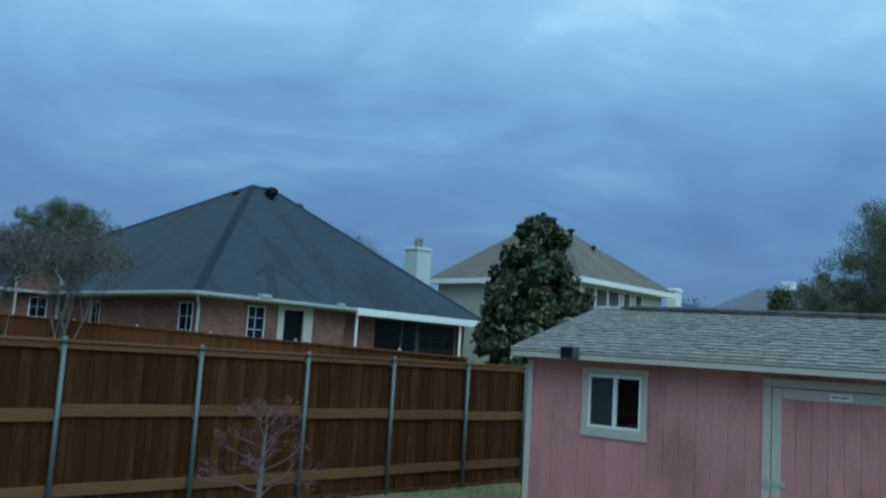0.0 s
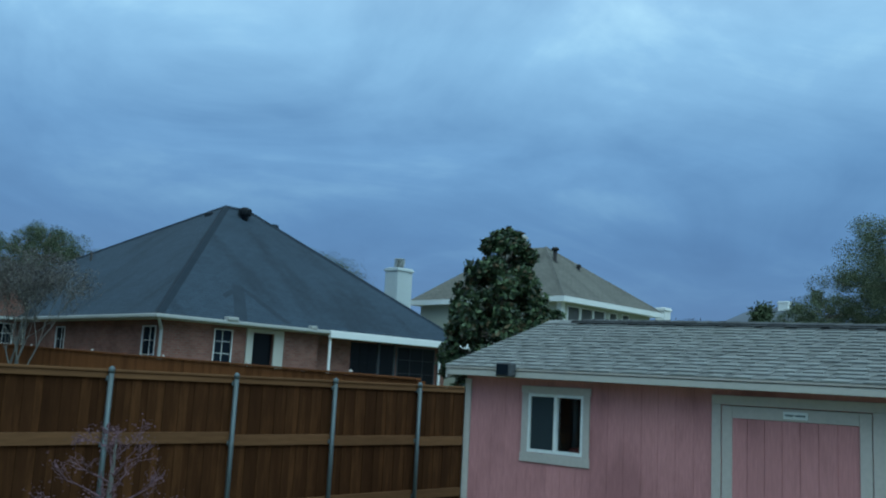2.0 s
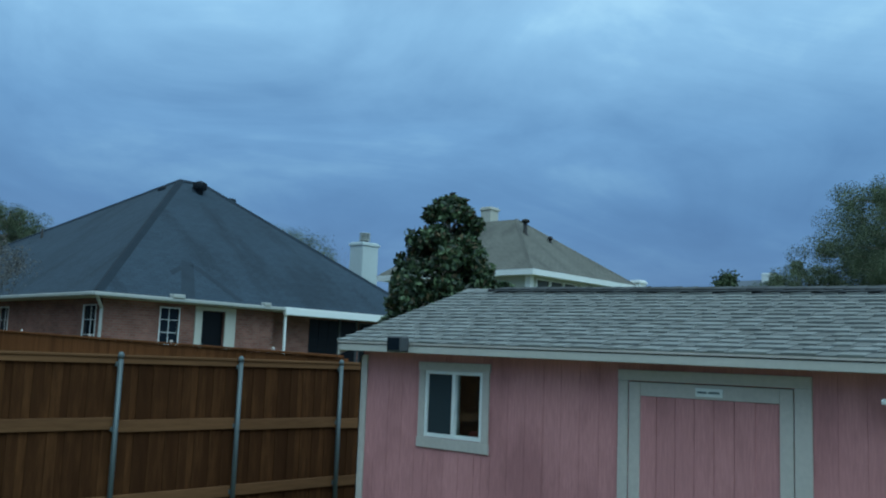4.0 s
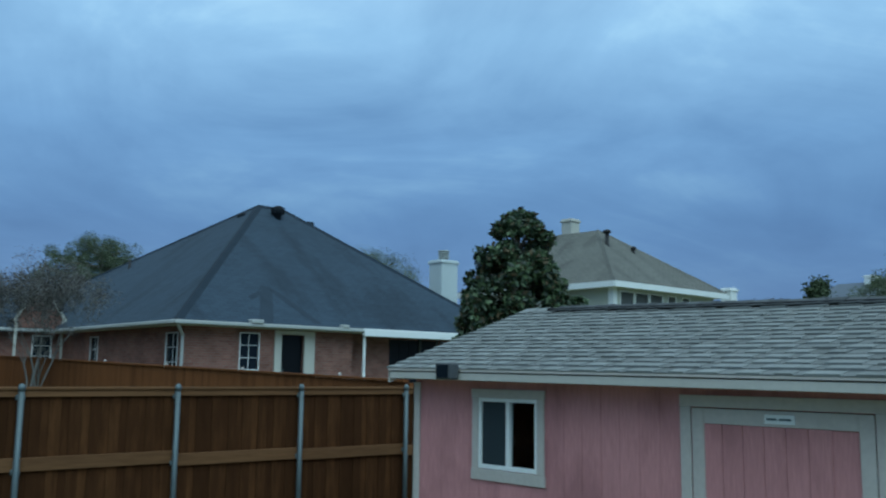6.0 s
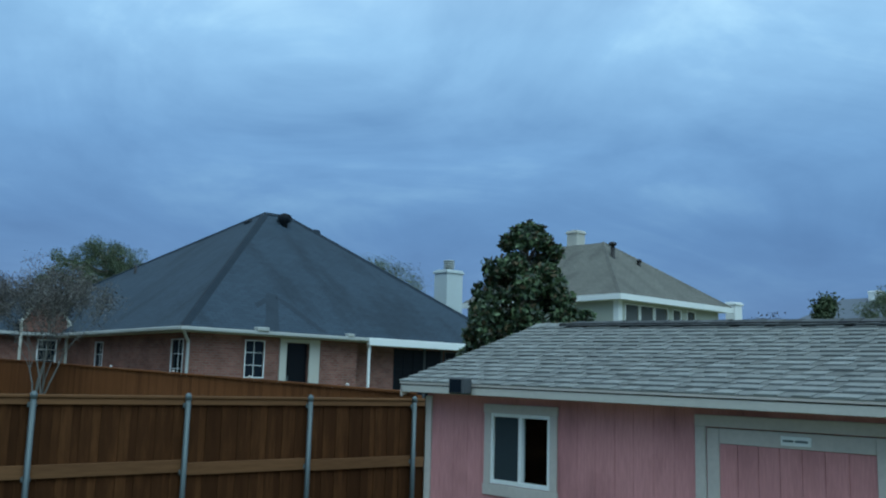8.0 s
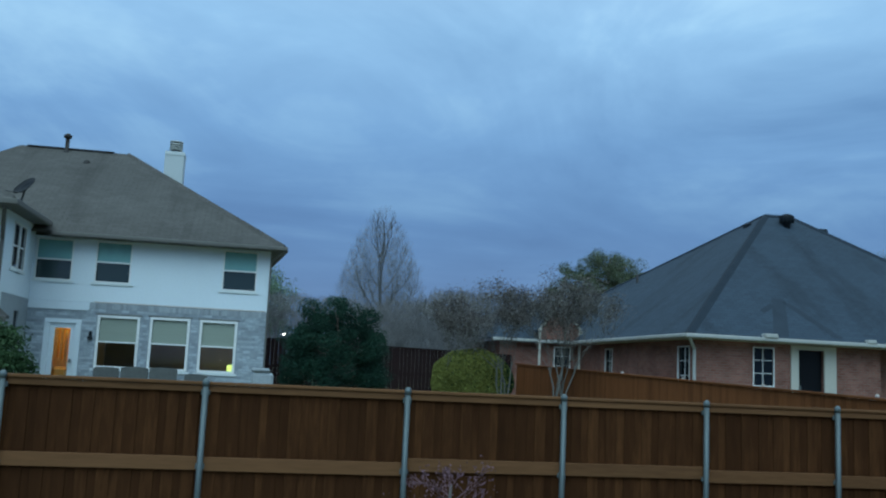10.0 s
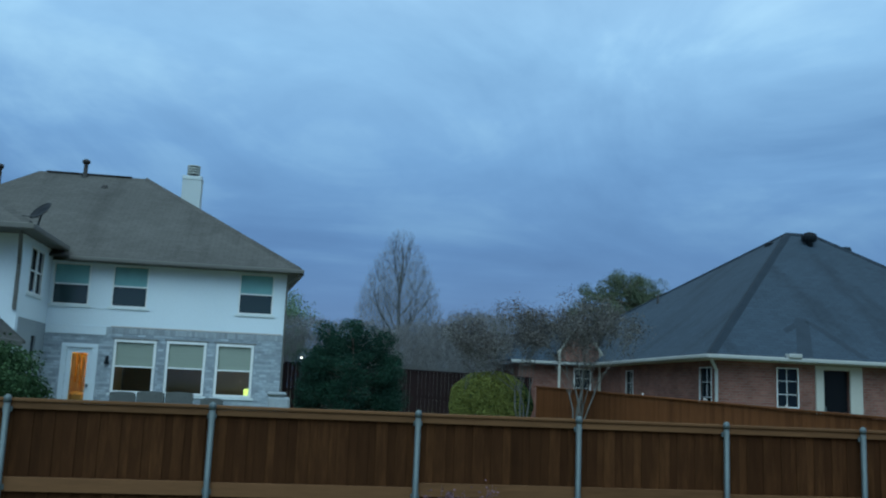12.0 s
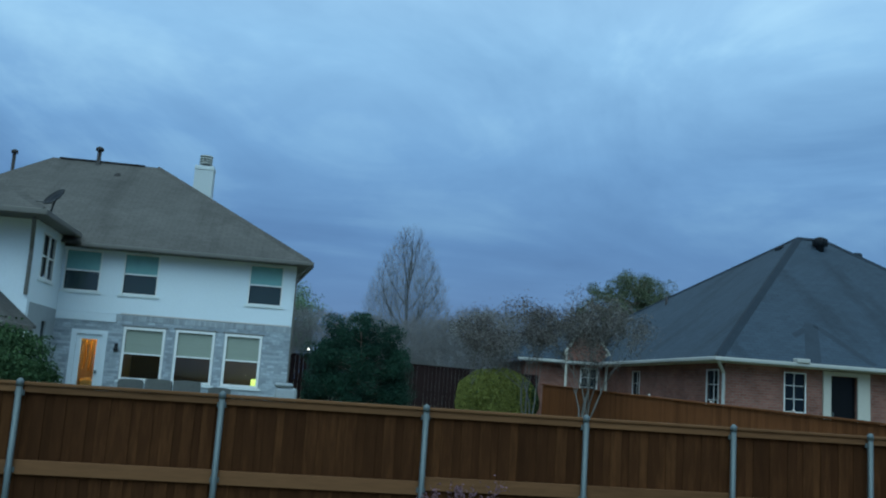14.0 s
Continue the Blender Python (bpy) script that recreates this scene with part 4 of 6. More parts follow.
def brick_house():
    h = thing("brick_house", "single-storey red brick house with charcoal hipped roof", "house")
    ex0, ex1, ey0, ey1, ez = 4.30, 17.9, 13.1, 35.4, 3.52
    wx, wy = 4.78, 13.62
    # openings: south wall runs along +x from (wx, wy); west wall along -y so that the inside lies to its left
    s_holes = [(6.58 - wx, 7.26 - wx, 2.12, 3.255), (8.03 - wx, 8.85 - wx, 1.1, 3.235)]
    y_top = 35.0
    w_holes = [(y_top - b, y_top - a, z0, z1) for a, b, z0, z1 in ((13.95, 14.75, 1.9, 3.2), (20.0, 20.7, 1.9, 3.2))]
    part("south_wall", wall_with_holes((wx, wy), (1, 0), 5.95, 0.3, 3.378, s_holes, 0.25), M_BRICK, h)
    part("west_wall", wall_with_holes((wx, y_top), (0, -1), y_top - wy - 0.252, 0.3, 3.378, w_holes, 0.25), M_BRICK, h)
    part("patio_back_wall", boxes(((10.73, 14.1, 0.3), (17.24, 14.3, 3.375))), M_BRICK, h)
    part("patio_side_wall", boxes(((10.48, 13.88, 0.3), (10.72, 14.3, 3.3))), M_BRICK, h)
    part("east_wall", boxes(((17.25, 13.9, 0.3), (17.5, 35, 3.375))), M_BRICK, h)
    part("north_wall", boxes(((5.05, 34.8, 0.3), (17.24, 35, 3.3))), M_BRICK, h)
    # added near-black sheets paint the unlit rooms behind the openings
    part("inner_wall", boxes(((6.3, 14.8, 0.3), (6.4, 34.5, 3.2)), ((6.41, 14.8, 0.3), (10.4, 14.9, 3.2))), M_ROOM_SHADE, h)
    # roof
    hip_roof(h, ex0, ex1, ey0, ey1, ez, ((10.46, 19.6), (11.5, 19.6), 8.4), M_SLATE)
    hip_cap(h, (ex0, ey0, ez), (10.46, 19.6, 8.4), M_HIPCAP, 0.15)
    hip_cap(h, (ex1, ey0, ez), (11.5, 19.6, 8.4), M_HIPCAP, 0.12)
    hip_cap(h, (10.46, 19.6, 8.4), (11.5, 19.6, 8.4), M_HIPCAP, 0.12)
    hip_cap(h, (10.46, 19.6, 8.4), (ex0, ey1, ez), M_HIPCAP, 0.10)
    # gutters, soffit, downpipe
    part("south_gutter", boxes(((ex0 - 0.1, ey0 - 0.11, ez - 0.12), (10.75, ey0 - 0.0, ez - 0.01)), bevel=0.02), M_GUTTER, h, "cream metal gutter")
    part("patio_beam", boxes(((10.76, ey0 - 0.12, ez - 0.25), (ex1, ey0 + 0.05, ez + 0.0)), bevel=0.015), M_VINYL, h, "white patio fascia")
    part("west_gutter", boxes(((ex0 - 0.11, ey0 + 0.01, ez - 0.12), (ex0, ey1, ez - 0.01)), bevel=0.02), M_GUTTER, h, "cream metal gutter")
    part("south_soffit", boxes(((ex0 + 0.01, ey0 + 0.06, ez - 0.14), (ex1, wy - 0.0, ez - 0.12))), M_CREAM, h)
    # taupe, not cream: the patio's shade is put into the ceiling colour
    part("patio_ceiling", boxes(((10.73, wy + 0.01, ez - 0.14), (17.8, 14.095, ez - 0.12))), M_TAUPE, h)
    part("west_soffit", boxes(((ex0 + 0.01, wy + 0.01, ez - 0.14), (wx - 0.005, ey1, ez - 0.12))), M_CREAM, h)
    bm = bmesh.new()
    for a, b in (((ex0 - 0.02, ey0 - 0.06, ez - 0.08), (wx - 0.06, wy - 0.06, ez - 0.42)), ((wx - 0.06, wy - 0.06, ez - 0.40), (wx - 0.06, wy - 0.06, 0.6))):
        tube(bm, a, b, 0.05, 0.05, 8)
    part("downpipe", bm, M_GUTTER, h, "cream downpipe")
    # windows and door
    sash_window(h, (6.58, wy, 2.12), (1, 0), (0, -1), 0.68, 1.135, "white lattice window", M_PANE, M_PANE, (2, 3), M_VINYL, 0.03, False, False)
    sash_window(h, (wx, 14.75, 1.90), (0, -1), (-1, 0), 0.80, 1.30, "white lattice window", M_PANE, M_PANE, (2, 3), M_VINYL, 0.03, False, False)
    sash_window(h, (wx, 20.7, 1.90), (0, -1), (-1, 0), 0.70, 1.30, "white lattice window", M_PANE, M_PANE, (2, 3), M_VINYL, 0.03, False, False)
    d = part("door", boxes(((8.03, wy + 0.10, 1.1), (8.85, wy + 0.14, 3.235)), bevel=0.004), M_BLACKGLASS, h, "dark glazed back door")
    part("door_handle", boxes(((8.12, wy + 0.05, 2.05), (8.16, wy + 0.098, 2.2)), bevel=0.006), M_STEEL, d)
    part("door_surround", boxes(((7.78, wy - 0.05, 1.1), (8.025, wy + 0.09, 3.36)), ((8.855, wy - 0.05, 1.1), (9.245, wy + 0.09, 3.36)), ((8.026, wy - 0.045, 3.24), (8.854, wy + 0.09, 3.36)), bevel=0.006), M_CREAM, h, "cream boarded door surround")
    # patio posts and screened glazing
    for x in (10.89, 16.4):
        part("patio_post", boxes(((x - 0.04, ey0 + 0.03, 0.6), (x + 0.04, ey0 + 0.11, ez - 0.25)), bevel=0.01), M_VINYL, h, "white patio post")
    sash_window(h, (12.66, 14.1, 1.5), (1, 0), (0, -1), 1.3, 1.75, "dark lattice window under the patio roof", M_BLACKGLASS, M_BLACKGLASS, (3, 5), M_BLACK, 0.06, False, False, depth=0.02)
    part("patio_door", boxes(((14.1, 14.055, 1.0), (14.78, 14.098, 3.25)), bevel=0.005), M_BLACKGLASS, h, "dark patio door")
    part("door_frame", boxes(((13.97, 14.045, 0.9), (14.09, 14.098, 3.3)), ((14.79, 14.045, 0.9), (14.9, 14.098, 3.3)), bevel=0.005), M_DARKGREY, h)
    sash_window(h, (15.0, 14.1, 1.2), (1, 0), (0, -1), 2.1, 2.05, "wide dark window under the patio roof", M_BLACKGLASS, M_BLACKGLASS, (3, 4), M_DARKGREY, 0.05, False, False, depth=0.02)
    chimney(h, 18.25, 17.6, 1.0, 6.82, 0.9, 0.8, M_CHIMNEY)
    # turbine vent and low roof vents
    t = part("turbine_vent", turned([(0.12, -0.3), (0.12, 0.05), (0.16, 0.07), (0.23, 0.18), (0.235, 0.26), (0.19, 0.36), (0.07, 0.41), (0.01, 0.42)], 18), M_BLACK, h, "black turbine roof vent", True, pose(10.95, 18.95, 7.95) @ Matrix.Scale(1.05, 4))
    for k in range(12):
        w = k * math.pi / 6
        part("fin", boxes(((0.21, -0.012, 0.10), (0.25, 0.012, 0.33))), M_BLACK, t, "", at=pose(0, 0, 0, 0, 0, math.degrees(w)))
    part("box_vent", boxes(((9.86, 19.75, 7.85), (10.1, 20.15, 8.1)), bevel=0.05), M_BLACK, h, "black box roof vent")
    part("box_vent", boxes(((12.2, 18.8, 7.7), (12.55, 19.1, 7.93)), bevel=0.06), M_HIPCAP, h, "black box roof vent")
    vent_pipe(h, 7.6, 24.6, 6.05, 0.45, 0.05, False)
    # darker replaced shingles low on the south plane
    rise = (8.4 - ez) / (19.6 - ey0)
    for outline in (((7.78, 14.6), (8.27, 14.68), (7.45, 13.14), (6.96, 13.14)), ((7.75, 14.62), (7.70, 14.40), (7.22, 14.12), (7.18, 14.28)),
                    ((8.10, 14.76), (8.42, 14.62), (9.25, 13.2), (9.0, 13.2), (8.28, 14.40)), ((7.74, 14.62), (7.95, 14.86), (8.3, 14.82), (8.32, 14.66))):
        part("shingle_patch", slab([(x, y, ez + (y - ey0) * rise + 0.006) for x, y in outline], 0.004), M_STAIN, h, "darker weathered shingles")
    # square vents lying low on the gutters
    part("gutter_guard", boxes(((6.6, ey0 - 0.16, ez - 0.02), (7.0, ey0 + 0.1, ez + 0.10)), bevel=0.02), M_GUTTER, h)
    part("gutter_guard", boxes(((9.9, ey0 - 0.14, ez - 0.02), (10.15, ey0 + 0.1, ez + 0.09)), bevel=0.02), M_GUTTER, h)
    # west wing, set back, with a small gable over its window
    gx0, gx1, gy, apex, foot = 1.55, 4.775, 23.5, 5.13, 3.95
    mid_x = 3.78
    part("wing_front", wall_with_holes((gx0, gy), (1, 0), gx1 - gx0, 0.6, 3.39, [(3.72 - gx0, 4.42 - gx0, 1.8, 3.3)], 0.2), M_BRICK, h)
    part("wing_side", boxes(((gx0, gy + 0.205, 0.6), (gx0 + 0.2, 28.5, 3.4))), M_BRICK, h)
    # near-black sheet paints the shade inside the wing
    part("wing_inner", boxes(((gx0 + 0.21, gy + 0.8, 0.6), (gx1, gy + 0.85, 3.4))), M_ROOM_SHADE, h)
    sash_window(h, (3.72, gy, 1.8), (1, 0), (0, -1), 0.7, 1.5, "white lattice window", M_PANE, M_PANE, (2, 4), M_VINYL, 0.05, False, False)
    part("wing_roof", slab([(1.15, gy - 0.4, 3.52), (4.28, gy - 0.4, 3.52), (6.4, gy + 2.0, 5.1), (2.9, gy + 2.0, 5.1)], 0.06), M_SLATE, h)
    part("wing_roof", slab([(1.15, 28.8, 3.52), (1.15, gy - 0.4, 3.52), (2.9, gy + 2.0, 5.1), (2.9, 28.8, 5.1)], 0.06), M_SLATE, h)
    part("wing_gutter", boxes(((1.1, gy - 0.51, 3.40), (4.18, gy - 0.405, 3.51)), bevel=0.02), M_GUTTER, h, "cream metal gutter")
    b = bmesh.new()
    A = [b.verts.new((x, gy - 0.52, z)) for x, z in ((mid_x - 0.8, 3.53), (mid_x + 0.8, 3.53), (mid_x + 0.8, foot), (mid_x, apex - 0.12), (mid_x - 0.8, foot))]
    B = [b.verts.new((v.co.x, gy - 0.35, v.co.z)) for v in A]
    b.faces.new(A); b.faces.new(B[::-1])
    for i in range(5):
        b.faces.new((A[i], B[i], B[(i + 1) % 5], A[(i + 1) % 5]))
    part("gable_wall", b, M_BRICK, h)
    for sgn in (-1, 1):
        xe = mid_x + sgn * 0.9
        part("gable_roof", slab([(mid_x, gy - 0.6, apex), (xe, gy - 0.6, foot - 0.1), (xe, gy + 2.0, foot - 0.1), (mid_x, gy + 2.0, apex)], 0.06), M_SLATE, h)
        part("bargeboard", slab([(mid_x, gy - 0.645, apex + 0.01), (xe, gy - 0.645, foot - 0.09), (xe, gy - 0.605, foot - 0.09), (mid_x, gy - 0.605, apex + 0.01)], 0.15), M_CREAM, h, "cream bargeboard")
        part("corner_post", boxes(((mid_x + sgn * 0.8 - 0.045, gy - 0.56, 0.8), (mid_x + sgn * 0.8 + 0.045, gy - 0.525, 3.9)), bevel=0.006), M_CREAM, h)
    return h


M_GUTTER = material("cream_gutter", (0.39, 0.395, 0.375), 0.5, 0.1, 10, 0.7, 0.03)
M_BLACKGLASS = glass("black_glazing", (0.006, 0.007, 0.009), 0.3)
M_BLACKGLASS.node_tree.nodes["Principled BSDF"].inputs["Specular IOR Level"].default_value = 0.15
brick_house()


def sage_house():
    h = thing("two_storey_house", "two-storey sage house with tan hipped roof and white fascia", "house")
    x0, x1, y0, y1, ez = 19.95, 27.6, 9.95, 18.6, 5.6
    holes = [(0.42, 1.3, 3.8, 5.3), (1.36, 2.24, 3.8, 5.3), (2.3, 3.18, 3.8, 5.3), (3.5, 4.1, 3.8, 5.3), (4.5, 5.1, 3.8, 5.3)]
    part("south_wall", wall_with_holes((x0 + 0.4, y0 + 0.4), (1, 0), x1 - x0 - 0.8, 0.5, ez - 0.1, holes, 0.2), M_SAGE, h)
    part("west_wall", boxes(((x0 + 0.4, y0 + 0.605, 0.5), (x0 + 0.6, y1 - 0.4, ez - 0.1))), M_SAGE, h)
    part("east_wall", boxes(((x1 - 0.6, y0 + 0.605, 0.5), (x1 - 0.4, y1 - 0.4, ez - 0.1))), M_SAGE, h)
    part("north_wall", boxes(((x0 + 0.605, y1 - 0.6, 0.5), (x1 - 0.605, y1 - 0.4, ez - 0.1))), M_SAGE, h)
    # added near-black sheet in place of unlit upstairs rooms
    part("inner_wall", boxes(((x0 + 0.7, y0 + 1.3, 0.5), (x1 - 0.7, y0 + 1.4, ez - 0.2))), M_ROOM_SHADE, h)
    for a, b, c, d in holes:
        sash_window(h, (x0 + 0.4 + a, y0 + 0.4, c), (1, 0), (0, -1), b - a, d - c, "grey shaded window with white frame", M_SHADEPANE, M_SHADEPANE, (0, 0), M_VINYL, 0.035, False, False)
    part("corner_board", boxes(((x0 + 0.36, y0 + 0.36, 0.5), (x0 + 0.6, y0 + 0.395, ez - 0.1)), ((x0 + 0.36, y0 + 0.396, 0.5), (x0 + 0.395, y0 + 0.6, ez - 0.1))), M_VINYL, h)
    ridge = ((23.78, 13.8), (23.6, 15.9), 8.33)
    hip_roof(h, x0, x1, y0, y1, ez, ridge, M_TANROOF)
    for c in ((x0, y0, ez), (x1, y0, ez)):
        hip_cap(h, c, (23.78, 13.8, 8.33), M_TANROOF, 0.1)
    part("fascia", boxes(((x0 - 0.05, y0 - 0.06, ez - 0.22), (x1 + 0.05, y0 - 0.0, ez - 0.005))), M_VINYL, h, "white fascia")
    part("fascia", boxes(((x0 - 0.06, y0 + 0.001, ez - 0.22), (x0, y1, ez - 0.005))), M_VINYL, h, "white fascia")
    part("soffit", boxes(((x0 + 0.005, y0 + 0.005, ez - 0.2), (x1, y1, ez - 0.18))), M_VINYL, h)
    chimney(h, 25.4, 16.7, 6.0, 9.35, 0.6, 0.6, M_CREAM, False)
    vent_pipe(h, 22.94, 12.63, 7.42, 0.58, 0.09)
    vent_pipe(h, 24.3, 12.3, 7.2, 0.2, 0.06)
    chimney(h, 29.1, 10.75, 1.0, 6.0, 0.55, 0.5, M_VINYL, False)
    return h


sage_house()


def white_house():
    h = thing("two_storey_house", "two-storey white house with grey stone ground floor and brown roof", "house")
    wy, xl, xr = 16.5, -13.95, -7.36
    top, mid = 5.42, 3.6
    u, n = (1, 0), (0, -1)
    ups = [(-13.88, -12.88, 4.18, 5.355), (-12.26, -11.28, 4.18, 5.36), (-8.71, -7.725, 4.17, 5.345)]
    lows = [(-12.06, -10.90, 1.76, 3.26), (-10.62, -9.51, 1.76, 3.28), (-9.235, -8.17, 1.76, 3.275)]
    door = (-13.32, -12.62, 0.93, 2.98)
    part("upper_wall", wall_with_holes((xl, wy), u, xr - xl, mid, top, [(a - xl, b - xl, c, d) for a, b, c, d in ups], 0.2), M_PAINT, h, "white painted upper wall")
    lw = part("lower_wall", wall_with_holes((xl, wy), u, xr - xl, 0.6, mid - 0.005, [(a - xl, b - xl, c, d) for a, b, c, d in lows + [door]], 0.2), M_MORTAR, h, "grey stone lower wall")
    part("east_wall", slab([(xr - 0.2, wy + 0.205, top), (xr, wy + 0.205, top), (xr - 1.0, 27.15, top), (xr - 1.2, 27.15, top)], top - 0.6), M_PAINT, h)
    part("back_wall", boxes(((-26, 27.2, 0.6), (xr - 1.0, 27.4, top))), M_PAINT, h)
    part("upper_wall_skirt", boxes(((xl + 0.001, wy - 0.034, 3.36), (-12.31, wy - 0.0, mid - 0.006))), M_PAINT, h)
    part("band_board", boxes(((xr - 0.05, wy - 0.02, mid - 0.0), (-12.2, wy - 0.002, mid + 0.03))), M_TRIM, h)
    for a, b, c, d in ups:
        sash_window(h, (a, wy, c), u, n, b - a, d - c, "white sash window with teal shade", M_TEALBLIND, M_TEALPANE, (0, 0), M_VINYL, 0.035, True)
    for a, b, c, d in lows:
        sash_window(h, (a, wy, c), u, n, b - a, d - c, "white sash window with half-drawn blind", M_BLIND, M_CLEAR, (0, 0), M_VINYL, 0.07, True)
    # dim room behind the lower windows
    part("room_back", boxes(((-12.2, wy + 2.6, 0.9), (-7.7, wy + 2.65, 3.5))), M_DIMROOM, h)
    part("room_floor", boxes(((-13.9, wy + 0.21, 0.88), (-7.7, wy + 2.65, 0.93))), M_DIMROOM, h)
    part("room_ceiling", boxes(((-13.9, wy + 0.21, 3.5), (-7.7, wy + 2.65, 3.55))), M_DIMROOM, h)
    # near-black sheet paints the dark of the upper floor
    part("upper_room", boxes(((-13.9, wy + 0.5, 3.7), (-7.7, wy + 0.55, 5.4))), M_ROOM_SHADE, h)
    part("partition", boxes(((-12.3, wy + 0.21, 0.9), (-12.22, wy + 2.65, 3.5))), M_OAKWALL, h)
    part("hall_back", boxes(((-13.94, wy + 1.5, 0.9), (-12.3, wy + 1.55, 3.5))), M_OAKWALL, h)
    # back door with a view of the lit stair
    d = part("door", framed_bm((door[0], wy, door[2]), u, n, door[1] - door[0], door[3] - door[2], 0.14), M_PAINT, h, "white glazed door with a lit stair behind")
    part("pane", sheet((door[0], wy, door[2]), u, n, 0.14, 0.56, 0.14, 1.91, -0.06, -0.055), M_CLEAR, d).visible_shadow = False
    part("door_handle", boxes(((door[1] - 0.11, wy - 0.06, 1.88), (door[1] - 0.05, wy + 0.0, 1.98)), bevel=0.01), M_STEEL, d)
    part("door_casing", boxes(((door[0] - 0.14, wy - 0.03, 0.93), (door[0] - 0.002, wy, door[3] + 0.12)), ((door[1] + 0.002, wy - 0.03, 0.93), (door[1] + 0.14, wy, door[3] + 0.12)), ((door[0] - 0.001, wy - 0.03, door[3] + 0.002), (door[1] + 0.001, wy, door[3] + 0.12))), M_PAINT, h)
    # wing to the west that comes forward
    fy = 13.6
    part("wing_front_wall", wall_with_holes((-25.0, fy), u, -13.95 - -25.0, 0.6, top + 0.26, [(-17.2 + 25 - 0.45, -17.2 + 25 + 0.45, 4.1, 5.3)], 0.2), M_PAINT, h)
    part("wing_side_wall", wall_with_holes((-13.95, fy + 0.205), (0, 1), wy - fy - 0.21, mid, top + 0.26, [(0.5, 1.8, 4.26, 5.5)], 0.2), M_PAINT, h)
    part("wing_side_base", wall_with_holes((-13.95, fy + 0.205), (0, 1), wy - fy - 0.21, 0.6, mid - 0.004, [(1.35, 1.8, 2.0, 3.2)], 0.2), M_MORTAR, h)
    sash_window(h, (-17.65, fy, 4.1), u, n, 0.9, 1.2, "white sash window with teal shade", M_TEALBLIND, M_PANE, (0, 0), M_VINYL, 0.05, True)
    sash_window(h, (-13.95, fy + 0.705, 4.26), (0, 1), (1, 0), 0.62, 1.23, "white sash window", M_PANE, M_PANE, (0, 0), M_VINYL, 0.05, True)
    sash_window(h, (-13.95, fy + 1.35, 4.26), (0, 1), (1, 0), 0.62, 1.23, "white sash window", M_PANE, M_PANE, (0, 0), M_VINYL, 0.05, True)
    part("side_pane", boxes(((-14.0, fy + 1.555, 2.0), (-14.02, fy + 2.005, 3.2))), M_PANE, h)
    # added near-black sheet: the wing's inner shade as colour
    part("wing_inner", boxes(((-24.5, fy + 0.8, 0.6), (-14.3, fy + 0.85, 5.3))), M_ROOM_SHADE, h)
    # main roof: ridge along x
    ez = 5.52
    ex1, ey0 = -6.98, 16.02
    rz = ez + 5.45 * 0.645
    a, b = (-15.95, ey0 + 5.45, rz), (ex1 - 5.45, ey0 + 5.45, rz)
    y1 = ey0 + 10.9
    exb = ex1 - 1.0  # the east end is not quite square
    part("roof_plane", slab([(-19.5, ey0, ez), (ex1, ey0, ez), b, a], 0.06), M_BROWNROOF, h)
    part("roof_plane", slab([(ex1, ey0, ez), (exb, y1, ez), b], 0.06), M_BROWNROOF, h)
    part("roof_plane", slab([(exb, y1, ez), (-19.5, y1, ez), a, b], 0.06), M_BROWNROOF, h)
    part("roof_plane", slab([(-19.5, y1, ez), (-19.5, ey0, ez), a], 0.06), M_BROWNROOF, h)
    hip_cap(h, (ex1, ey0, ez), b, M_BROWNROOF, 0.12)
    part("ridge_vent", boxes(((-15.7, a[1] - 0.10, rz - 0.02), (-12.9, a[1] + 0.10, rz + 0.025)), bevel=0.01), M_BRONZE, h)
    # wing roof, its eaves a little higher
    we = ez + 0.28
    wx1, wy0 = -13.53, 12.45
    apex = (-19.2, wy0 + 5.75, we + 5.75 * 0.595)
    far = (-19.2, 24.0, apex[2])
    part("wing_roof_plane", slab([(-24.95, wy0, we), (wx1, wy0, we), apex], 0.06), M_BROWNROOF, h)
    part("wing_roof_plane", slab([(wx1, wy0, we), (wx1, 24.0, we), far, apex], 0.06), M_BROWNROOF, h)
    part("wing_roof_plane", slab([(-24.95, 24.0, we), (-24.95, wy0, we), apex, far], 0.06), M_BROWNROOF, h)
    hip_cap(h, (wx1, wy0, we), apex, M_BROWNROOF, 0.12)
    # gutters and soffits
    part("gutter", boxes(((wx1 + 0.14, ey0 - 0.12, ez - 0.135), (ex1 + 0.1, ey0, ez - 0.02)), bevel=0.02), M_TAUPE, h, "taupe gutter")
    part("gutter", boxes(((wx1, wy0 + 0.001, we - 0.17), (wx1 + 0.12, ey0 + 0.05, we - 0.02)), bevel=0.02), M_TAUPE, h, "taupe gutter")
    part("gutter", boxes(((-24.9, wy0 - 0.12, we - 0.17), (wx1 + 0.12, wy0, we - 0.02)), bevel=0.02), M_TAUPE, h, "taupe gutter")
    part("gutter", slab([(ex1, ey0 + 0.001, ez - 0.02), (ex1 + 0.1, ey0 + 0.001, ez - 0.02), (exb + 0.1, y1, ez - 0.02), (exb, y1, ez - 0.02)], 0.15), M_TAUPE, h, "taupe gutter")
    part("soffit", boxes(((wx1 + 0.02, ey0 + 0.02, ez - 0.12), (ex1, wy - 0.002, ez - 0.10))), M_TAUPE, h)
    part("soffit", slab([(xr + 0.002, wy, ez - 0.10), (ex1, wy, ez - 0.10), (exb, y1, ez - 0.10), (exb - 0.38, y1, ez - 0.10)], 0.02), M_TAUPE, h)
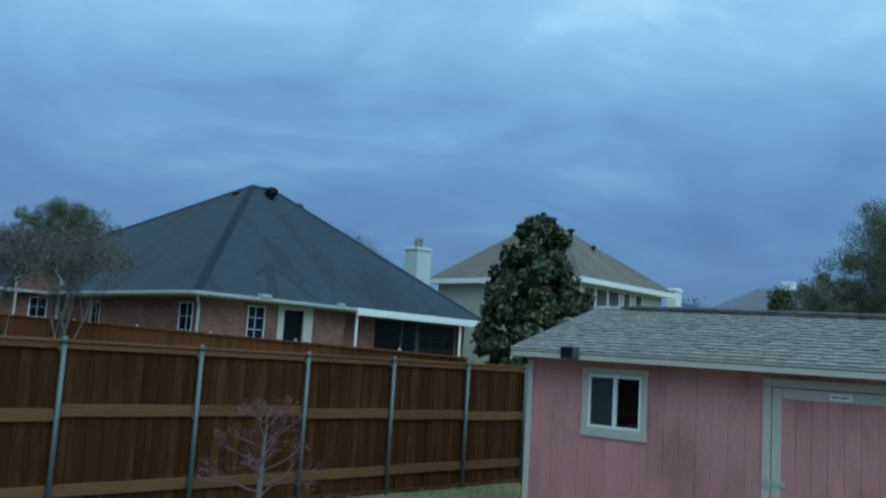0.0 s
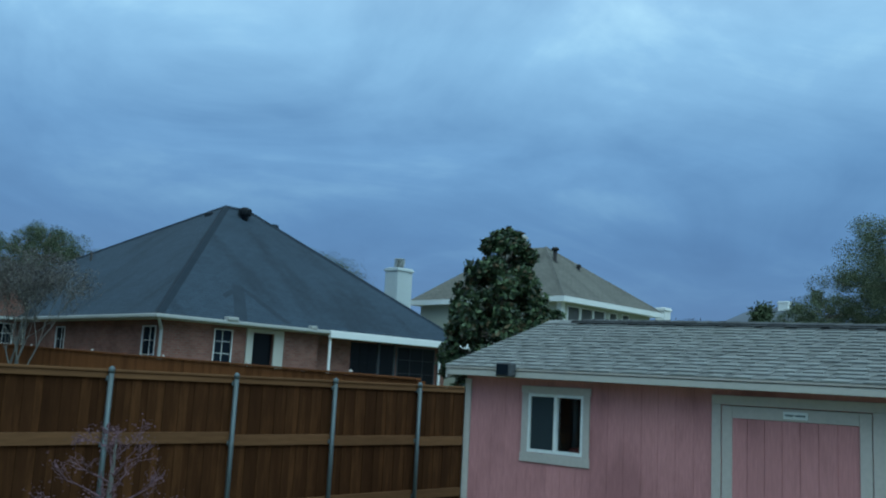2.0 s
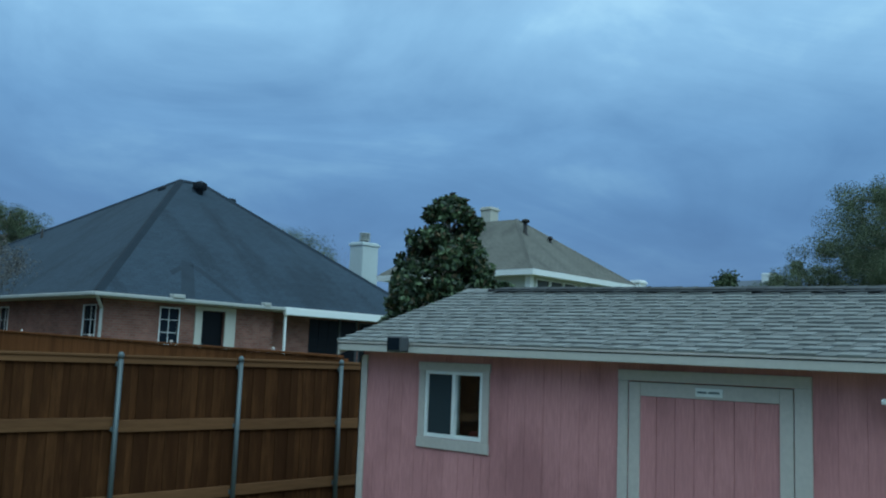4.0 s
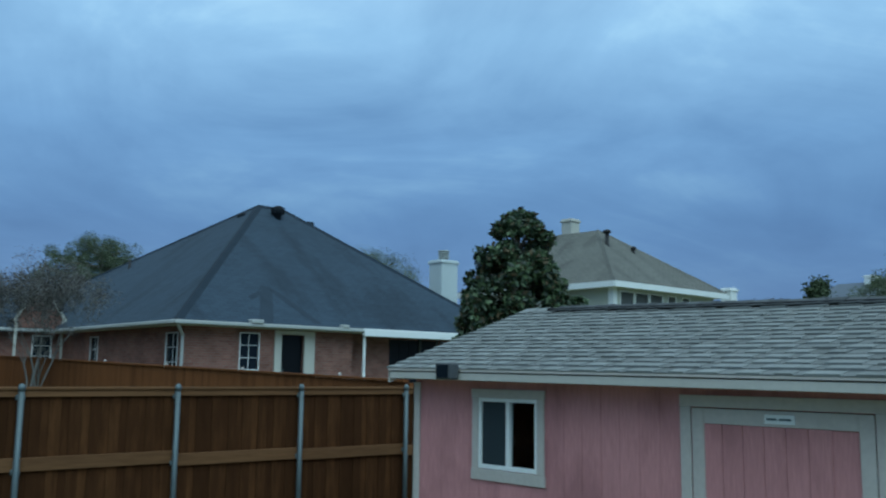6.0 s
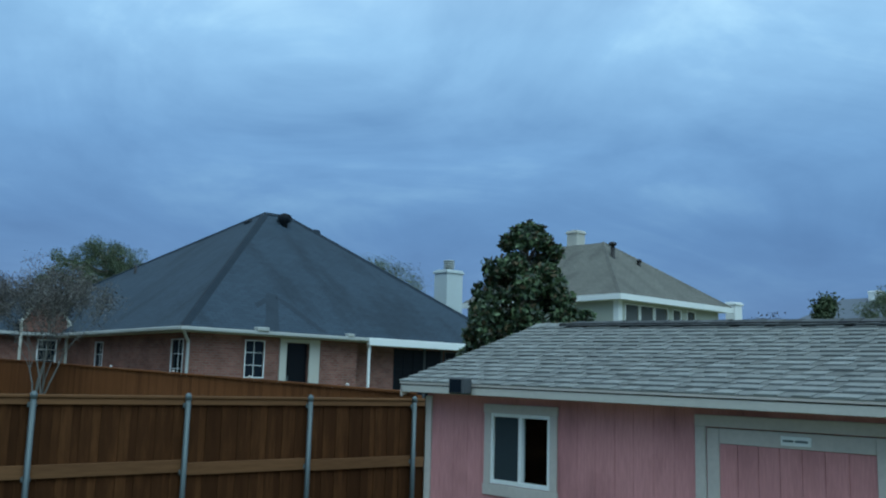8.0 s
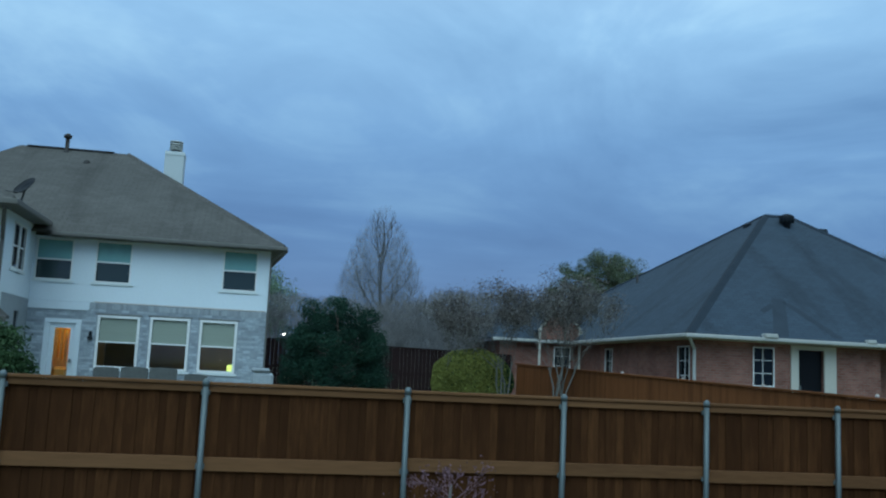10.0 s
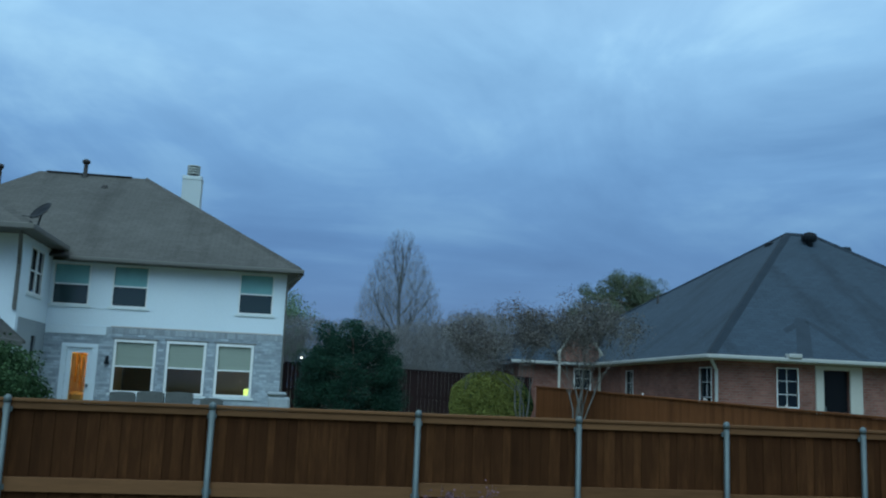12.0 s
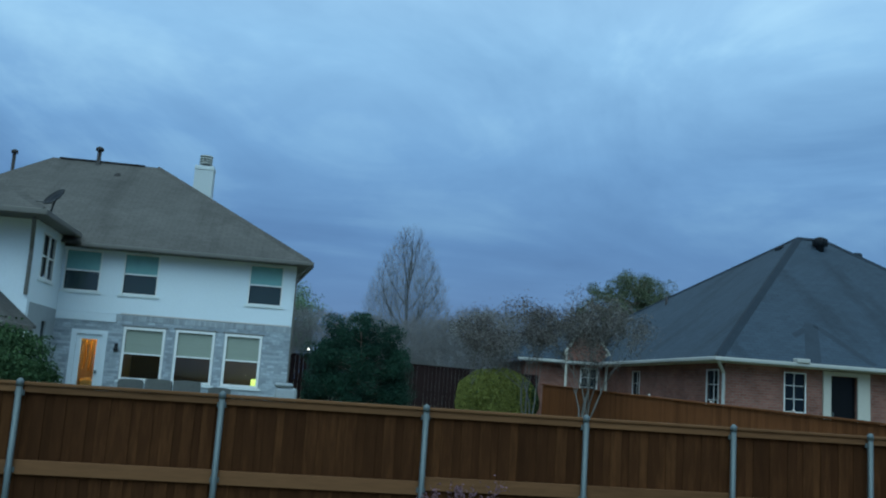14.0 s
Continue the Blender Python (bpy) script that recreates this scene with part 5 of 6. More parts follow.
    part("soffit", boxes(((-13.948, wy0 + 0.02, we - 0.12), (wx1, wy - 0.02, we - 0.10)), ((-24.9, wy0 + 0.02, we - 0.12), (-13.95, fy - 0.002, we - 0.10))), M_TAUPE, h)
    bm = bmesh.new()
    tube(bm, (-13.75, wy0 + 0.1, ez + 0.05), (-14.0, fy - 0.06, ez - 0.6), 0.05, 0.05)
    tube(bm, (-14.0, fy - 0.06, ez - 0.58), (-14.0, fy - 0.06, 3.75), 0.05, 0.05)
    part("downpipe", bm, M_TAUPE, h)
    bm = bmesh.new()
    tube(bm, (ex1 + 0.02, ey0 - 0.02, ez - 0.15), (xr + 0.02, wy - 0.05, ez - 0.45), 0.035, 0.03)
    tube(bm, (xr + 0.02, wy - 0.05, ez - 0.43), (xr + 0.02, wy - 0.05, 0.9), 0.025, 0.025)
    part("downpipe", bm, M_TAUPE, h)
    # vents, chimney, dish, wall lamp
    vent_pipe(h, -14.42, 21.3, rz - 0.15, 0.5, 0.07)
    vent_pipe(h, -17.52, 22.5, rz - 0.9, 1.13, 0.06)
    vent_pipe(h, -18.1, 22.0, rz - 0.9, 0.75, 0.08)
    vent_pipe(h, -13.6, 20.6, rz - 0.62, 0.1, 0.09, False)
    chimney(h, -11.07, 23.2, 6.5, 9.60, 0.68, 0.6, M_CHIMNEY, True, 0.015)
    dish = part("satellite_dish", turned([(0.01, 0), (0.16, 0.022), (0.30, 0.085), (0.305, 0.09), (0.16, 0.035), (0.01, 0.012)], 20), M_BLACK, h, "dark satellite dish", True, pose(-13.36, 12.75, 6.1, 50, 0, -42))
    bm = bmesh.new()
    tube(bm, (-13.46, 12.75, 5.7), (-13.38, 12.77, 6.12), 0.025, 0.025)
    tube(bm, (-13.42, 12.7, 5.98), (-13.75, 12.45, 5.96), 0.012, 0.012)
    part("dish_arm", bm, M_DARKGREY, dish).matrix_parent_inverse = dish.matrix_basis.inverted()
    wl_ = part("wall_lamp", boxes(((-12.27, wy - 0.12, 2.55), (-12.15, wy - 0.002, 2.62)), ((-12.25, wy - 0.11, 2.62), (-12.17, wy - 0.03, 2.78)), bevel=0.01), M_BLACK, h, "small black wall lantern")
    # single-storey porch roof before the wing
    part("porch_roof", slab([(-24, 10.75, 2.98), (-13.65, 10.75, 2.98), (-15.0, 13.595, 4.12), (-24, 13.595, 4.12)], 0.07), M_BROWNROOF, h)
    part("porch_roof", slab([(-13.65, 10.75, 2.98), (-13.65, 13.595, 2.98), (-15.0, 13.595, 4.12)], 0.07), M_BROWNROOF, h)
    part("porch_gutter", boxes(((-24, 10.63, 2.82), (-13.55, 10.75, 2.96)), bevel=0.02), M_TAUPE, h)
    part("porch_gutter", boxes(((-13.65, 10.755, 2.82), (-13.53, 12.9, 2.96)), bevel=0.02), M_TAUPE, h)
    part("porch_beam", boxes(((-24, 10.9, 2.5), (-13.95, 11.05, 2.82)), ((-14.1, 11.051, 2.5), (-13.95, 12.94, 2.82))), M_PAINT, h)
    for x in (-14.07, -15.0, -16.25):
        part("porch_post", boxes(((x - 0.06, 10.92, 0.5), (x + 0.06, 11.04, 2.5)), bevel=0.01), M_RAIL, h)
    # near-black sheet paints the shade behind the porch posts
    part("porch_screen", boxes(((-24, 11.1, 0.5), (-14.15, 11.12, 2.5))), M_ROOM_SHADE, h)
    # whitewashed bricks on the ground floor, with a soldier course along the top
    rnd = random.Random(11)
    gaps = [(a - 0.03, b + 0.03, c - 0.09, d + 0.03) for a, b, c, d in lows] + [(door[0] - 0.15, door[1] + 0.15, 0.5, door[3] + 0.13)]
    verts, faces = [], []
    for row in range(29):
        z = 1.25 + 0.075 * row
        x = xl + 0.005 - (0.105 if row % 2 else 0.0)
        while x < xr - 0.02:
            x0, x1 = max(x, xl + 0.005), min(x + 0.203, xr)
            for a, b, c, d in gaps:
                if z + 0.066 > c and z < d:
                    if a < x1 <= b or (x0 < a < x1):
                        x1 = min(x1, a)
                    if a <= x0 < b:
                        x0 = max(x0, b)
            if x1 - x0 > 0.03 and not (z > 3.36 - 0.07 and x0 < -12.32):
                o, p = len(verts), rnd.uniform(0.006, 0.015)
                verts += [(u_, wy - v_, w_) for v_ in (-0.001, p) for u_, w_ in ((x0, z), (x1, z), (x1, z + 0.066), (x0, z + 0.066))]
                faces += [(o + 4, o + 5, o + 6, o + 7), (o, o + 4, o + 7, o + 3), (o + 1, o + 2, o + 6, o + 5), (o + 3, o + 7, o + 6, o + 2), (o, o + 1, o + 5, o + 4)]
            x += 0.21
    me = bpy.data.meshes.new("brickwork")
    me.from_pydata(verts, [], faces)
    me.materials.append(M_WASHED); me.update()
    tagged(part("brickwork", me, None, lw), kind="stuff")
    upright = finish("brick", boxes(((0, -0.014, 0), (0.068, 0.0, 0.166)), bevel=0.003), M_STONE)
    x = -12.30
    while x < xr - 0.07:
        part("brick", upright, None, lw, "", at=pose(x, wy - rnd.uniform(0.001, 0.006), 3.425))
        x += 0.076
    # thin dark strip along the head of each lower window
    for a, b, c, d in lows:
        part("lintel", boxes(((a - 0.06, wy - 0.03, d + 0.004), (b + 0.06, wy - 0.001, d + 0.035)), bevel=0.003), M_TAUPE, h)
    return h


def framed_bm(p, u, n, w, h, bar):
    bm = bmesh.new()
    for a0, a1, b0, b1 in ((0, bar, 0, h), (w - bar, w, 0, h), (bar, w - bar, 0, bar), (bar, w - bar, h - bar, h)):
        t = sheet(p, u, n, a0, a1, b0, b1, -0.08, -0.03)
        me = bpy.data.meshes.new("t"); t.to_mesh(me); t.free(); bm.from_mesh(me); bpy.data.meshes.remove(me)
    return bm


M_DIMROOM = material("dim_room", (0.29, 0.27, 0.25), 0.9, 0.2, 3, 0.6, 0.0)
white_house()

# the lit stair and the lamp inside the white house
stair = thing("staircase", "amber wooden stair rail in warm lamplight", "staircase")
for k in range(7):
    part("baluster", boxes(((-13.3 + 0.13 * k, 17.65, 2.0 - 0.06 * k), (-13.25 + 0.13 * k, 17.7, 2.9 - 0.04 * k)), bevel=0.008), M_AMBER, stair)
bm = bmesh.new()
tube(bm, (-13.4, 17.67, 2.95), (-12.4, 17.67, 2.6), 0.04, 0.04)
part("handrail", bm, M_AMBER, stair)
for k in range(6):
    part("step", boxes(((-12.5 - 0.26 * k, 17.2, 0.93), (-12.76 - 0.26 * k, 17.9, 1.1 + 0.18 * k))), M_AMBER, stair)
part("sofa_arm", boxes(((-13.25, 16.95, 0.93), (-12.85, 17.15, 1.75)), bevel=0.08), M_AMBER, stair)
bulb = new("hall_lamp_light", bpy.data.lights.new("hall_lamp_light", "POINT"))
bulb.data.energy, bulb.data.color, bulb.data.shadow_soft_size = 26, (1.0, 0.62, 0.22), 0.12
bulb.location = (-12.75, 17.0, 3.2)
glow = new("table_lamp_light", bpy.data.lights.new("table_lamp_light", "POINT"))
glow.data.energy, glow.data.color, glow.data.shadow_soft_size = 7, (1.0, 0.86, 0.55), 0.1
glow.location = (-8.6, 17.6, 2.2)
lamp = thing("table_lamp", "small lit yellow-green table lamp by the window", "lamp")
part("shade", turned([(0.15, 1.80), (0.15, 2.0), (0.11, 2.02)], 16), M_LAMP, lamp, "glowing yellow-green shade", True, pose(-8.25, 16.95, 0))
part("stand", turned([(0.09, 0.93), (0.09, 0.96), (0.02, 1.0), (0.02, 1.8)], 12), M_BRONZE, lamp, "", True, pose(-8.25, 16.95, 0))

# patio furniture beyond the fence
def patio_chair(x, y, w, tall, turn):
    c = thing("patio_chair", "taupe wicker patio chair with high back", "chair", "patio chairs", at=pose(x, y, 0.84, 0, 0, turn))
    bm = bmesh.new()
    n = 10
    ring = [(-w / 2, 0.35)] + [(-w / 2 * math.cos(math.pi * i / n), tall - 0.05 + 0.05 * math.sin(math.pi * i / n)) for i in range(n + 1)] + [(w / 2, 0.35)]
    A = [bm.verts.new((u, -0.05 - 0.10 * (v - 0.35), v)) for u, v in ring]
    B = [bm.verts.new((u, 0.05 - 0.10 * (v - 0.35), v)) for u, v in ring]
    bm.faces.new(A); bm.faces.new(B[::-1])
    for i in range(len(A)):
        j = (i + 1) % len(A)
        bm.faces.new((A[i], B[i], B[j], A[j]))
    part("backrest", bm, M_PATIOCHAIR, c)
    part("seat", boxes(((-w / 2, 0.062, 0.30), (w / 2, 0.6, 0.40)), bevel=0.03), M_PATIOCHAIR, c)
    part("cushion", boxes(((-w / 2 + 0.06, 0.07, 0.402), (w / 2 - 0.06, 0.58, 0.48)), bevel=0.03), M_CUSHION, c, "pale seat cushion")
    for a in (-1, 1):
        part("arm", boxes(((a * w / 2 - 0.04, 0.065, 0.56), (a * w / 2 + 0.04, 0.6, 0.62)), bevel=0.02), M_PATIOCHAIR, c)
        for b in (0.1, 0.55):
            part("leg", boxes(((a * (w / 2 - 0.04) - 0.03, b - 0.03, -0.05), (a * (w / 2 - 0.04) + 0.03, b + 0.03, 0.30))), M_PATIOCHAIR, c)


M_CUSHION = material("pale_grey_cushion", (0.26, 0.28, 0.29), 0.9, 0.15, 30, 2, 0.2)
for x, y, w, tall, turn in ((-11.5, 15.3, 0.66, 0.98, 8), (-10.72, 15.0, 0.7, 1.02, -3), (-9.98, 15.0, 0.72, 1.03, 2), (-9.15, 15.3, 0.6, 0.9, 9)):
    patio_chair(x, y, w, tall, turn)
grill = thing("storage_bin", "pale grey covered bin beside the house corner", "bin", at=pose(-7.35, 15.3, 0.9))
part("body", boxes(((-0.3, -0.3, -0.05), (0.3, 0.3, 0.95)), bevel=0.06), M_STONE, grill)
part("lid", boxes(((-0.33, -0.33, 0.955), (0.2, 0.33, 1.08)), bevel=0.05), M_STONE, grill)
pl_ = thing("porch_light", "small bright white light on a dark post", "lamp", at=pose(-6.72, 22.6, 1.1))
part("post", turned([(0.03, -0.2), (0.03, 2.05)], 10), M_BLACK, pl_, "", True)
part("bulb", turned([(0.015, 2.05), (0.035, 2.07), (0.035, 2.10), (0.015, 2.12)], 12), M_BULB, pl_, "glowing white bulb", True)


# ---------------- other fences ----------------
def board_fence(name, label, a, b, za, zb, height, mat, seed, pitch=0.14, caps=True, posts=2.4, side=1):
    """Boards between plan points a and b; the top goes from height za to zb."""
    f = thing(name, label, "fence")
    a, b = Vector((*a, 0)), Vector((*b, 0))
    way = (b - a).normalized()
    ang = math.degrees(math.atan2(way.y, way.x))
    rnd = random.Random(seed)
    length = (b - a).length
    me = finish("picket", boxes(((-0.068, -0.008, -height), (0.068, 0.008, 0)), bevel=0.003), mat)
    k = 0.07
    while k < length:
        p = a + way * k
        part("picket", me, None, f, "", at=pose(p.x, p.y, za + (zb - za) * k / length - 0.02 + rnd.uniform(-0.004, 0.004), 0, 0, ang))
        k += pitch
    k = 0.0
    while k < length:
        e = min(length, k + posts)
        p, q = a + way * k, a + way * e
        z0, z1 = za + (zb - za) * k / length, za + (zb - za) * e / length
        n = Vector((-way.y, way.x, 0)) * 0.03 * side
        for dz, hh in ((-height * 0.5, 0.09), (-height * 0.88, 0.09)):
            bm = bmesh.new()
            box(bm, (0.005, -0.02, -hh / 2), ((q - p).length - 0.005, 0.02, hh / 2))
            part("rail", bm, mat, f, "", at=Matrix.Translation(p + n + Vector((0, 0, z0 + dz))) @ pose(0, 0, 0, 0, -math.degrees(math.atan2(z1 - z0, (q - p).length)), ang))
        if caps:
            bm = bmesh.new()
            box(bm, (0.003, -0.06, -0.02), ((q - p).length - 0.003, 0.06, 0.02), 0.005)
            part("cap_board", bm, mat, f, "", at=Matrix.Translation(p + Vector((0, 0, z0 + 0.003))) @ pose(0, 0, 0, 0, -math.degrees(math.atan2(z1 - z0, (q - p).length)), ang))
        part("fence_post", boxes(((-0.045, -0.045, -height - 0.2), (0.045, 0.045, -0.0)), bevel=0.006), mat, f, "", at=Matrix.Translation(p + n * 2.6 + Vector((0, 0, z0 - 0.03))) @ pose(0, 0, 0, 0, 0, ang))
        k += posts
    return f


side_fence = board_fence("side_fence", "orange-brown cedar fence beside the brick house", (2.0, 0.12), (2.0, 22.6), 1.97, 2.53, 1.85, M_FAR_FENCE, 21, 0.142, side=-1)
# small pale finials on its cap
for k, y in enumerate((1.9, 5.2, 8.6, 12.2, 16.0)):
    part("post_finial", turned([(0.03, 0), (0.035, 0.02), (0.02, 0.045), (0.005, 0.05)], 10), M_TRIM, side_fence, "pale post cap", True, pose(2.0, y, 1.97 + 0.56 * y / 22.5 + 0.025))
board_fence("back_fence", "dark brown board fence at the back of the yard", (-7.3, 23.2), (1.95, 23.2), 3.02, 2.85, 1.95, M_DARK_FENCE, 22, 0.145, side=1)


# ---------------- trees and shrubs ----------------
def crown_points(rng, k, centre, radii, clumps, clump_size, shape=None):
    """Leaf spots gathered in clumps near the surface of an uneven crown."""
    u = rng.normal(size=(clumps, 3)); u /= np.linalg.norm(u, axis=1)[:, None]
    r = rng.uniform(0.45, 1.0, clumps) ** 0.55
    c = u * r[:, None]
    if shape is not None:
        c = shape(c, rng)
    c = c * np.array(radii) + np.array(centre)
    which = rng.integers(0, clumps, k)
    sz = clump_size * rng.uniform(0.5, 1.35, clumps)
    return c[which] + np.clip(rng.normal(size=(k, 3)), -1.7, 1.7) * sz[which][:, None] * np.array([1, 1, 0.8]), c


def leafy(name, label, category, base, centre, radii, k, leaf, mats, seed, clumps=90, clump=0.3, share=0.3, trunk=0.12, bark=None, shape=None, limbs=26, long=1.6, flat=0.2, zmin=-9):
    t = thing(name, label, category)
    rng = np.random.default_rng(seed)
    rnd = random.Random(seed)
    pts, cl = crown_points(rng, k, centre, radii, clumps, clump, shape)
    pts = pts[pts[:, 2] > zmin]
    part("crown", leaf_mesh("crown", pts, leaf * rng.uniform(0.6, 1.3, len(pts)), rng, mats, share, long, flat), None, t)
    L = Limbs()
    b = Vector(base)
    mid = Vector(centre)
    top = mid + Vector((0, 0, radii[2] * 0.55))
    steps = [b + (top - b) * f + Vector((rnd.gauss(0, 0.04), rnd.gauss(0, 0.04), 0)) * (f > 0) for f in (0, 0.25, 0.5, 0.75, 1)]
    for i in range(4):
        L.limb(steps[i], steps[i + 1], trunk * (1 - 0.2 * i), trunk * (1 - 0.2 * (i + 1)), 8)
    for i in range(limbs):
        s = steps[rnd.choice((1, 2, 2, 3, 3))]
        q = Vector(cl[rnd.randrange(len(cl))])
        m = s + (q - s) * 0.55 + Vector((rnd.gauss(0, 0.1), rnd.gauss(0, 0.1), 0.08))
        L.limb(s, m, trunk * 0.32, trunk * 0.2, 5); L.limb(m, q, trunk * 0.2, trunk * 0.06, 4)
    part("trunk", L.mesh("trunk", bark or M_BARK), None, t)
    return t


def cone_shape(c, rng):
    """Widest low down, drawn to a blunt point above, with tiers."""
    h = (c[:, 2] + 1) / 2
    w = np.clip(1.16 * (1 - h) ** 0.85, 0.22, 1.05) * (0.86 + 0.2 * np.sin(h * 17 + rng.uniform(0, 6)))
    out = c.copy()
    xy = np.linalg.norm(c[:, :2], axis=1)[:, None] + 1e-6
    out[:, :2] = c[:, :2] / xy * (rng.uniform(0.45, 1.0, len(c)) ** 0.5 * w)[:, None]
    return out


def lobed(name, label, category, base, profile, k, leaf, mats, seed, lobes, lobe, share=0.1, trunk=0.1, squash=1.0, long=2.0, depth=0.45):
    """A crown of many rounded leaf clusters; profile gives (height, half-width) pairs from the ground up."""
    t = thing(name, label, category)
    rng = np.random.default_rng(seed)
    rnd = random.Random(seed)
    hs, ws = np.array(profile).T
    fine = np.linspace(hs[0], hs[-1], 200)
    w = np.interp(fine, hs, ws)
    z = rng.choice(fine, lobes, p=w ** 1.3 / (w ** 1.3).sum())
    ang = np.arange(lobes) * 2.39996 + rng.uniform(0, 0.9, lobes)
    rad = (rng.uniform(depth, 1.0, lobes) ** 0.7) * np.maximum(np.interp(z, hs, ws) - lobe * 0.6, 0.03) * rng.uniform(0.86, 1.12, lobes)
    c = np.stack([base[0] + np.cos(ang) * rad, base[1] + np.sin(ang) * rad * squash, z], 1)
    size = lobe * rng.uniform(0.6, 1.25, lobes)
    which = rng.integers(0, lobes, k)
    d = rng.normal(size=(k, 3)); d /= np.linalg.norm(d, axis=1)[:, None]
    spots = c[which] + d * (size[which] * rng.uniform(0.25, 1.0, k) ** 0.6)[:, None] * np.array([1, 1, 0.85])
    part("crown", leaf_mesh("crown", spots, leaf * rng.uniform(0.6, 1.25, k), rng, mats, share, long, 0.25), None, t)
    L = Limbs()
    b = Vector(base)
    top = Vector((base[0], base[1], hs[-1] - 0.3))
    steps = [b + (top - b) * f + Vector((rnd.gauss(0, 0.03), rnd.gauss(0, 0.03), 0)) * (f > 0) for f in (0, 0.25, 0.5, 0.75, 1)]
    for i in range(4):
        L.limb(steps[i], steps[i + 1], trunk * (1 - 0.2 * i), trunk * (1 - 0.2 * (i + 1)), 8)
    for p in c[::2]:
        q = Vector(p)
        f = max(0.05, min(0.9, (q.z - 0.35 - b.z) / (top.z - b.z)))
        L.limb(b + (top - b) * f, q, trunk * 0.28, trunk * 0.08, 4)
    part("trunk", L.mesh("trunk", M_BARK), None, t)
    return t


def dome(name, label, base, half, top, k, leaf, seed):
    """A clipped, rounded bush: leaves in a thin shell over a superellipsoid, with more of the dark leaf material
    towards +x.
    """
    t = thing(name, label, "bush")
    rng = np.random.default_rng(seed)
    d = rng.normal(size=(k, 3)); d /= np.linalg.norm(d, axis=1)[:, None]
    r = (np.abs(d) ** 2.2).sum(1) ** (-1 / 2.2) * (1 - 0.12 * rng.random(k) ** 2 + 0.02 * np.sin(d[:, 0] * 9 + d[:, 2] * 7))
    mid = (top + base[2]) / 2
    spots = np.array([base[0], base[1], mid]) + d * r[:, None] * np.array([half, half, (top - base[2]) / 2])
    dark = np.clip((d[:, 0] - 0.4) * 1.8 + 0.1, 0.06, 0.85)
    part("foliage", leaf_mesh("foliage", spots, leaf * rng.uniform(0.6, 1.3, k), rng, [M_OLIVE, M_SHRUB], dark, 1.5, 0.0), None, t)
    L = Limbs()
    rnd = random.Random(seed)
    for i in range(9):
        w = i * 0.7
        L.limb(Vector(base), Vector((base[0] + math.cos(w) * half * 0.7, base[1] + math.sin(w) * half * 0.7, mid + rnd.uniform(0, 0.5))), 0.03, 0.008, 5)
    part("stems", L.mesh("stems", M_BARK), None, t)
    return t


lobed("magnolia_tree", "dense dark-green magnolia with glossy leaves", "tree", (6.46, 1.95, -0.2), ((0.6, 1.1), (1.6, 1.5), (2.8, 1.48), (3.6, 1.32), (3.95, 1.18), (4.3, 0.98), (4.6, 0.82), (4.9, 0.68), (5.2, 0.55), (5.45, 0.34)), 30000, 0.085, [M_MAGNOLIA, M_MAGBACK], 31, 230, 0.23, 0.14)
lobed("evergreen_shrub", "large dark evergreen shrub with lobed crown", "shrub", (-5.62, 11.5, 0.5), ((0.7, 1.0), (1.6, 1.3), (2.3, 1.38), (2.8, 1.28), (3.2, 1.12), (3.5, 0.92), (3.66, 0.7)), 110000, 0.025, [M_EVERGREEN], 45, 170, 0.30, 0.0, 0.035, 0.8, 1.8)
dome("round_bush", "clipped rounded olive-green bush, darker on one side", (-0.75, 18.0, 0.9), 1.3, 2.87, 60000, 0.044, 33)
leafy("porch_shrub", "loose green shrub before the porch", "shrub", (-12.7, 7.9, 0.2), (-12.75, 7.9, 1.55), (1.0, 0.9, 1.2), 26000, 0.042, [M_SHRUB], 34, 80, 0.2, 0, 0.05)
lobed("green_tree", "leafy green tree behind the brick house", "tree", (11.9, 38.9, 1.0), ((3.5, 2.8), (5.0, 3.6), (7.0, 4.0), (7.8, 3.7), (8.4, 3.0), (8.85, 2.0), (9.25, 1.0)), 150000, 0.040, [M_WISPY, M_LIVEOAK], 35, 300, 0.54, 0.35, 0.25, 0.7, 1.7, 0.2)
leafy("green_tree", "thin leafy tree behind the brick house", "tree", (23.6, 29.0, 1.0), (23.2, 29.2, 7.0), (2.4, 2.4, 1.65), 34000, 0.045, [M_WISPY], 36, 80, 0.42, 0, 0.2)
leafy("spring_tree", "pale green young tree behind the white house", "tree", (-7.3, 36, 1.1), (-7.45, 36, 5.2), (1.3, 1.2, 1.6), 12000, 0.06, [M_FRESH], 37, 50, 0.35, 0, 0.12)
lobed("spreading_tree", "large wispy grey-green tree", "tree", (42, 1.0, 1.0), ((3.5, 5.4), (5.5, 6.8), (7.5, 7.0), (9.4, 6.5), (10.5, 5.9), (11.3, 4.8), (11.7, 2.8)), 420000, 0.048, [M_WISPY, M_LIVEOAK], 38, 900, 0.78, 0.12, 0.2, 1.0, 1.8, 0.2)
lobed("far_shrub", "loose grey-green shrub beside the large tree", "shrub", (38, 6.3, 0.8), ((1.5, 2.6), (4.0, 3.6), (5.2, 3.3), (6.2, 2.6), (7.0, 1.8), (7.5, 1.0)), 120000, 0.044, [M_WISPY], 43, 420, 0.44, 0.0, 0.08, 1.0, 1.8, 0.2)
leafy("small_conifer", "small dark bushy tree behind the shed", "tree", (13.1, -1.1, -0.3), (13.1, -1.1, 2.5), (0.6, 0.6, 2.25), 10000, 0.05, [M_LIVEOAK], 39, 60, 0.14, 0, 0.06, shape=cone_shape)


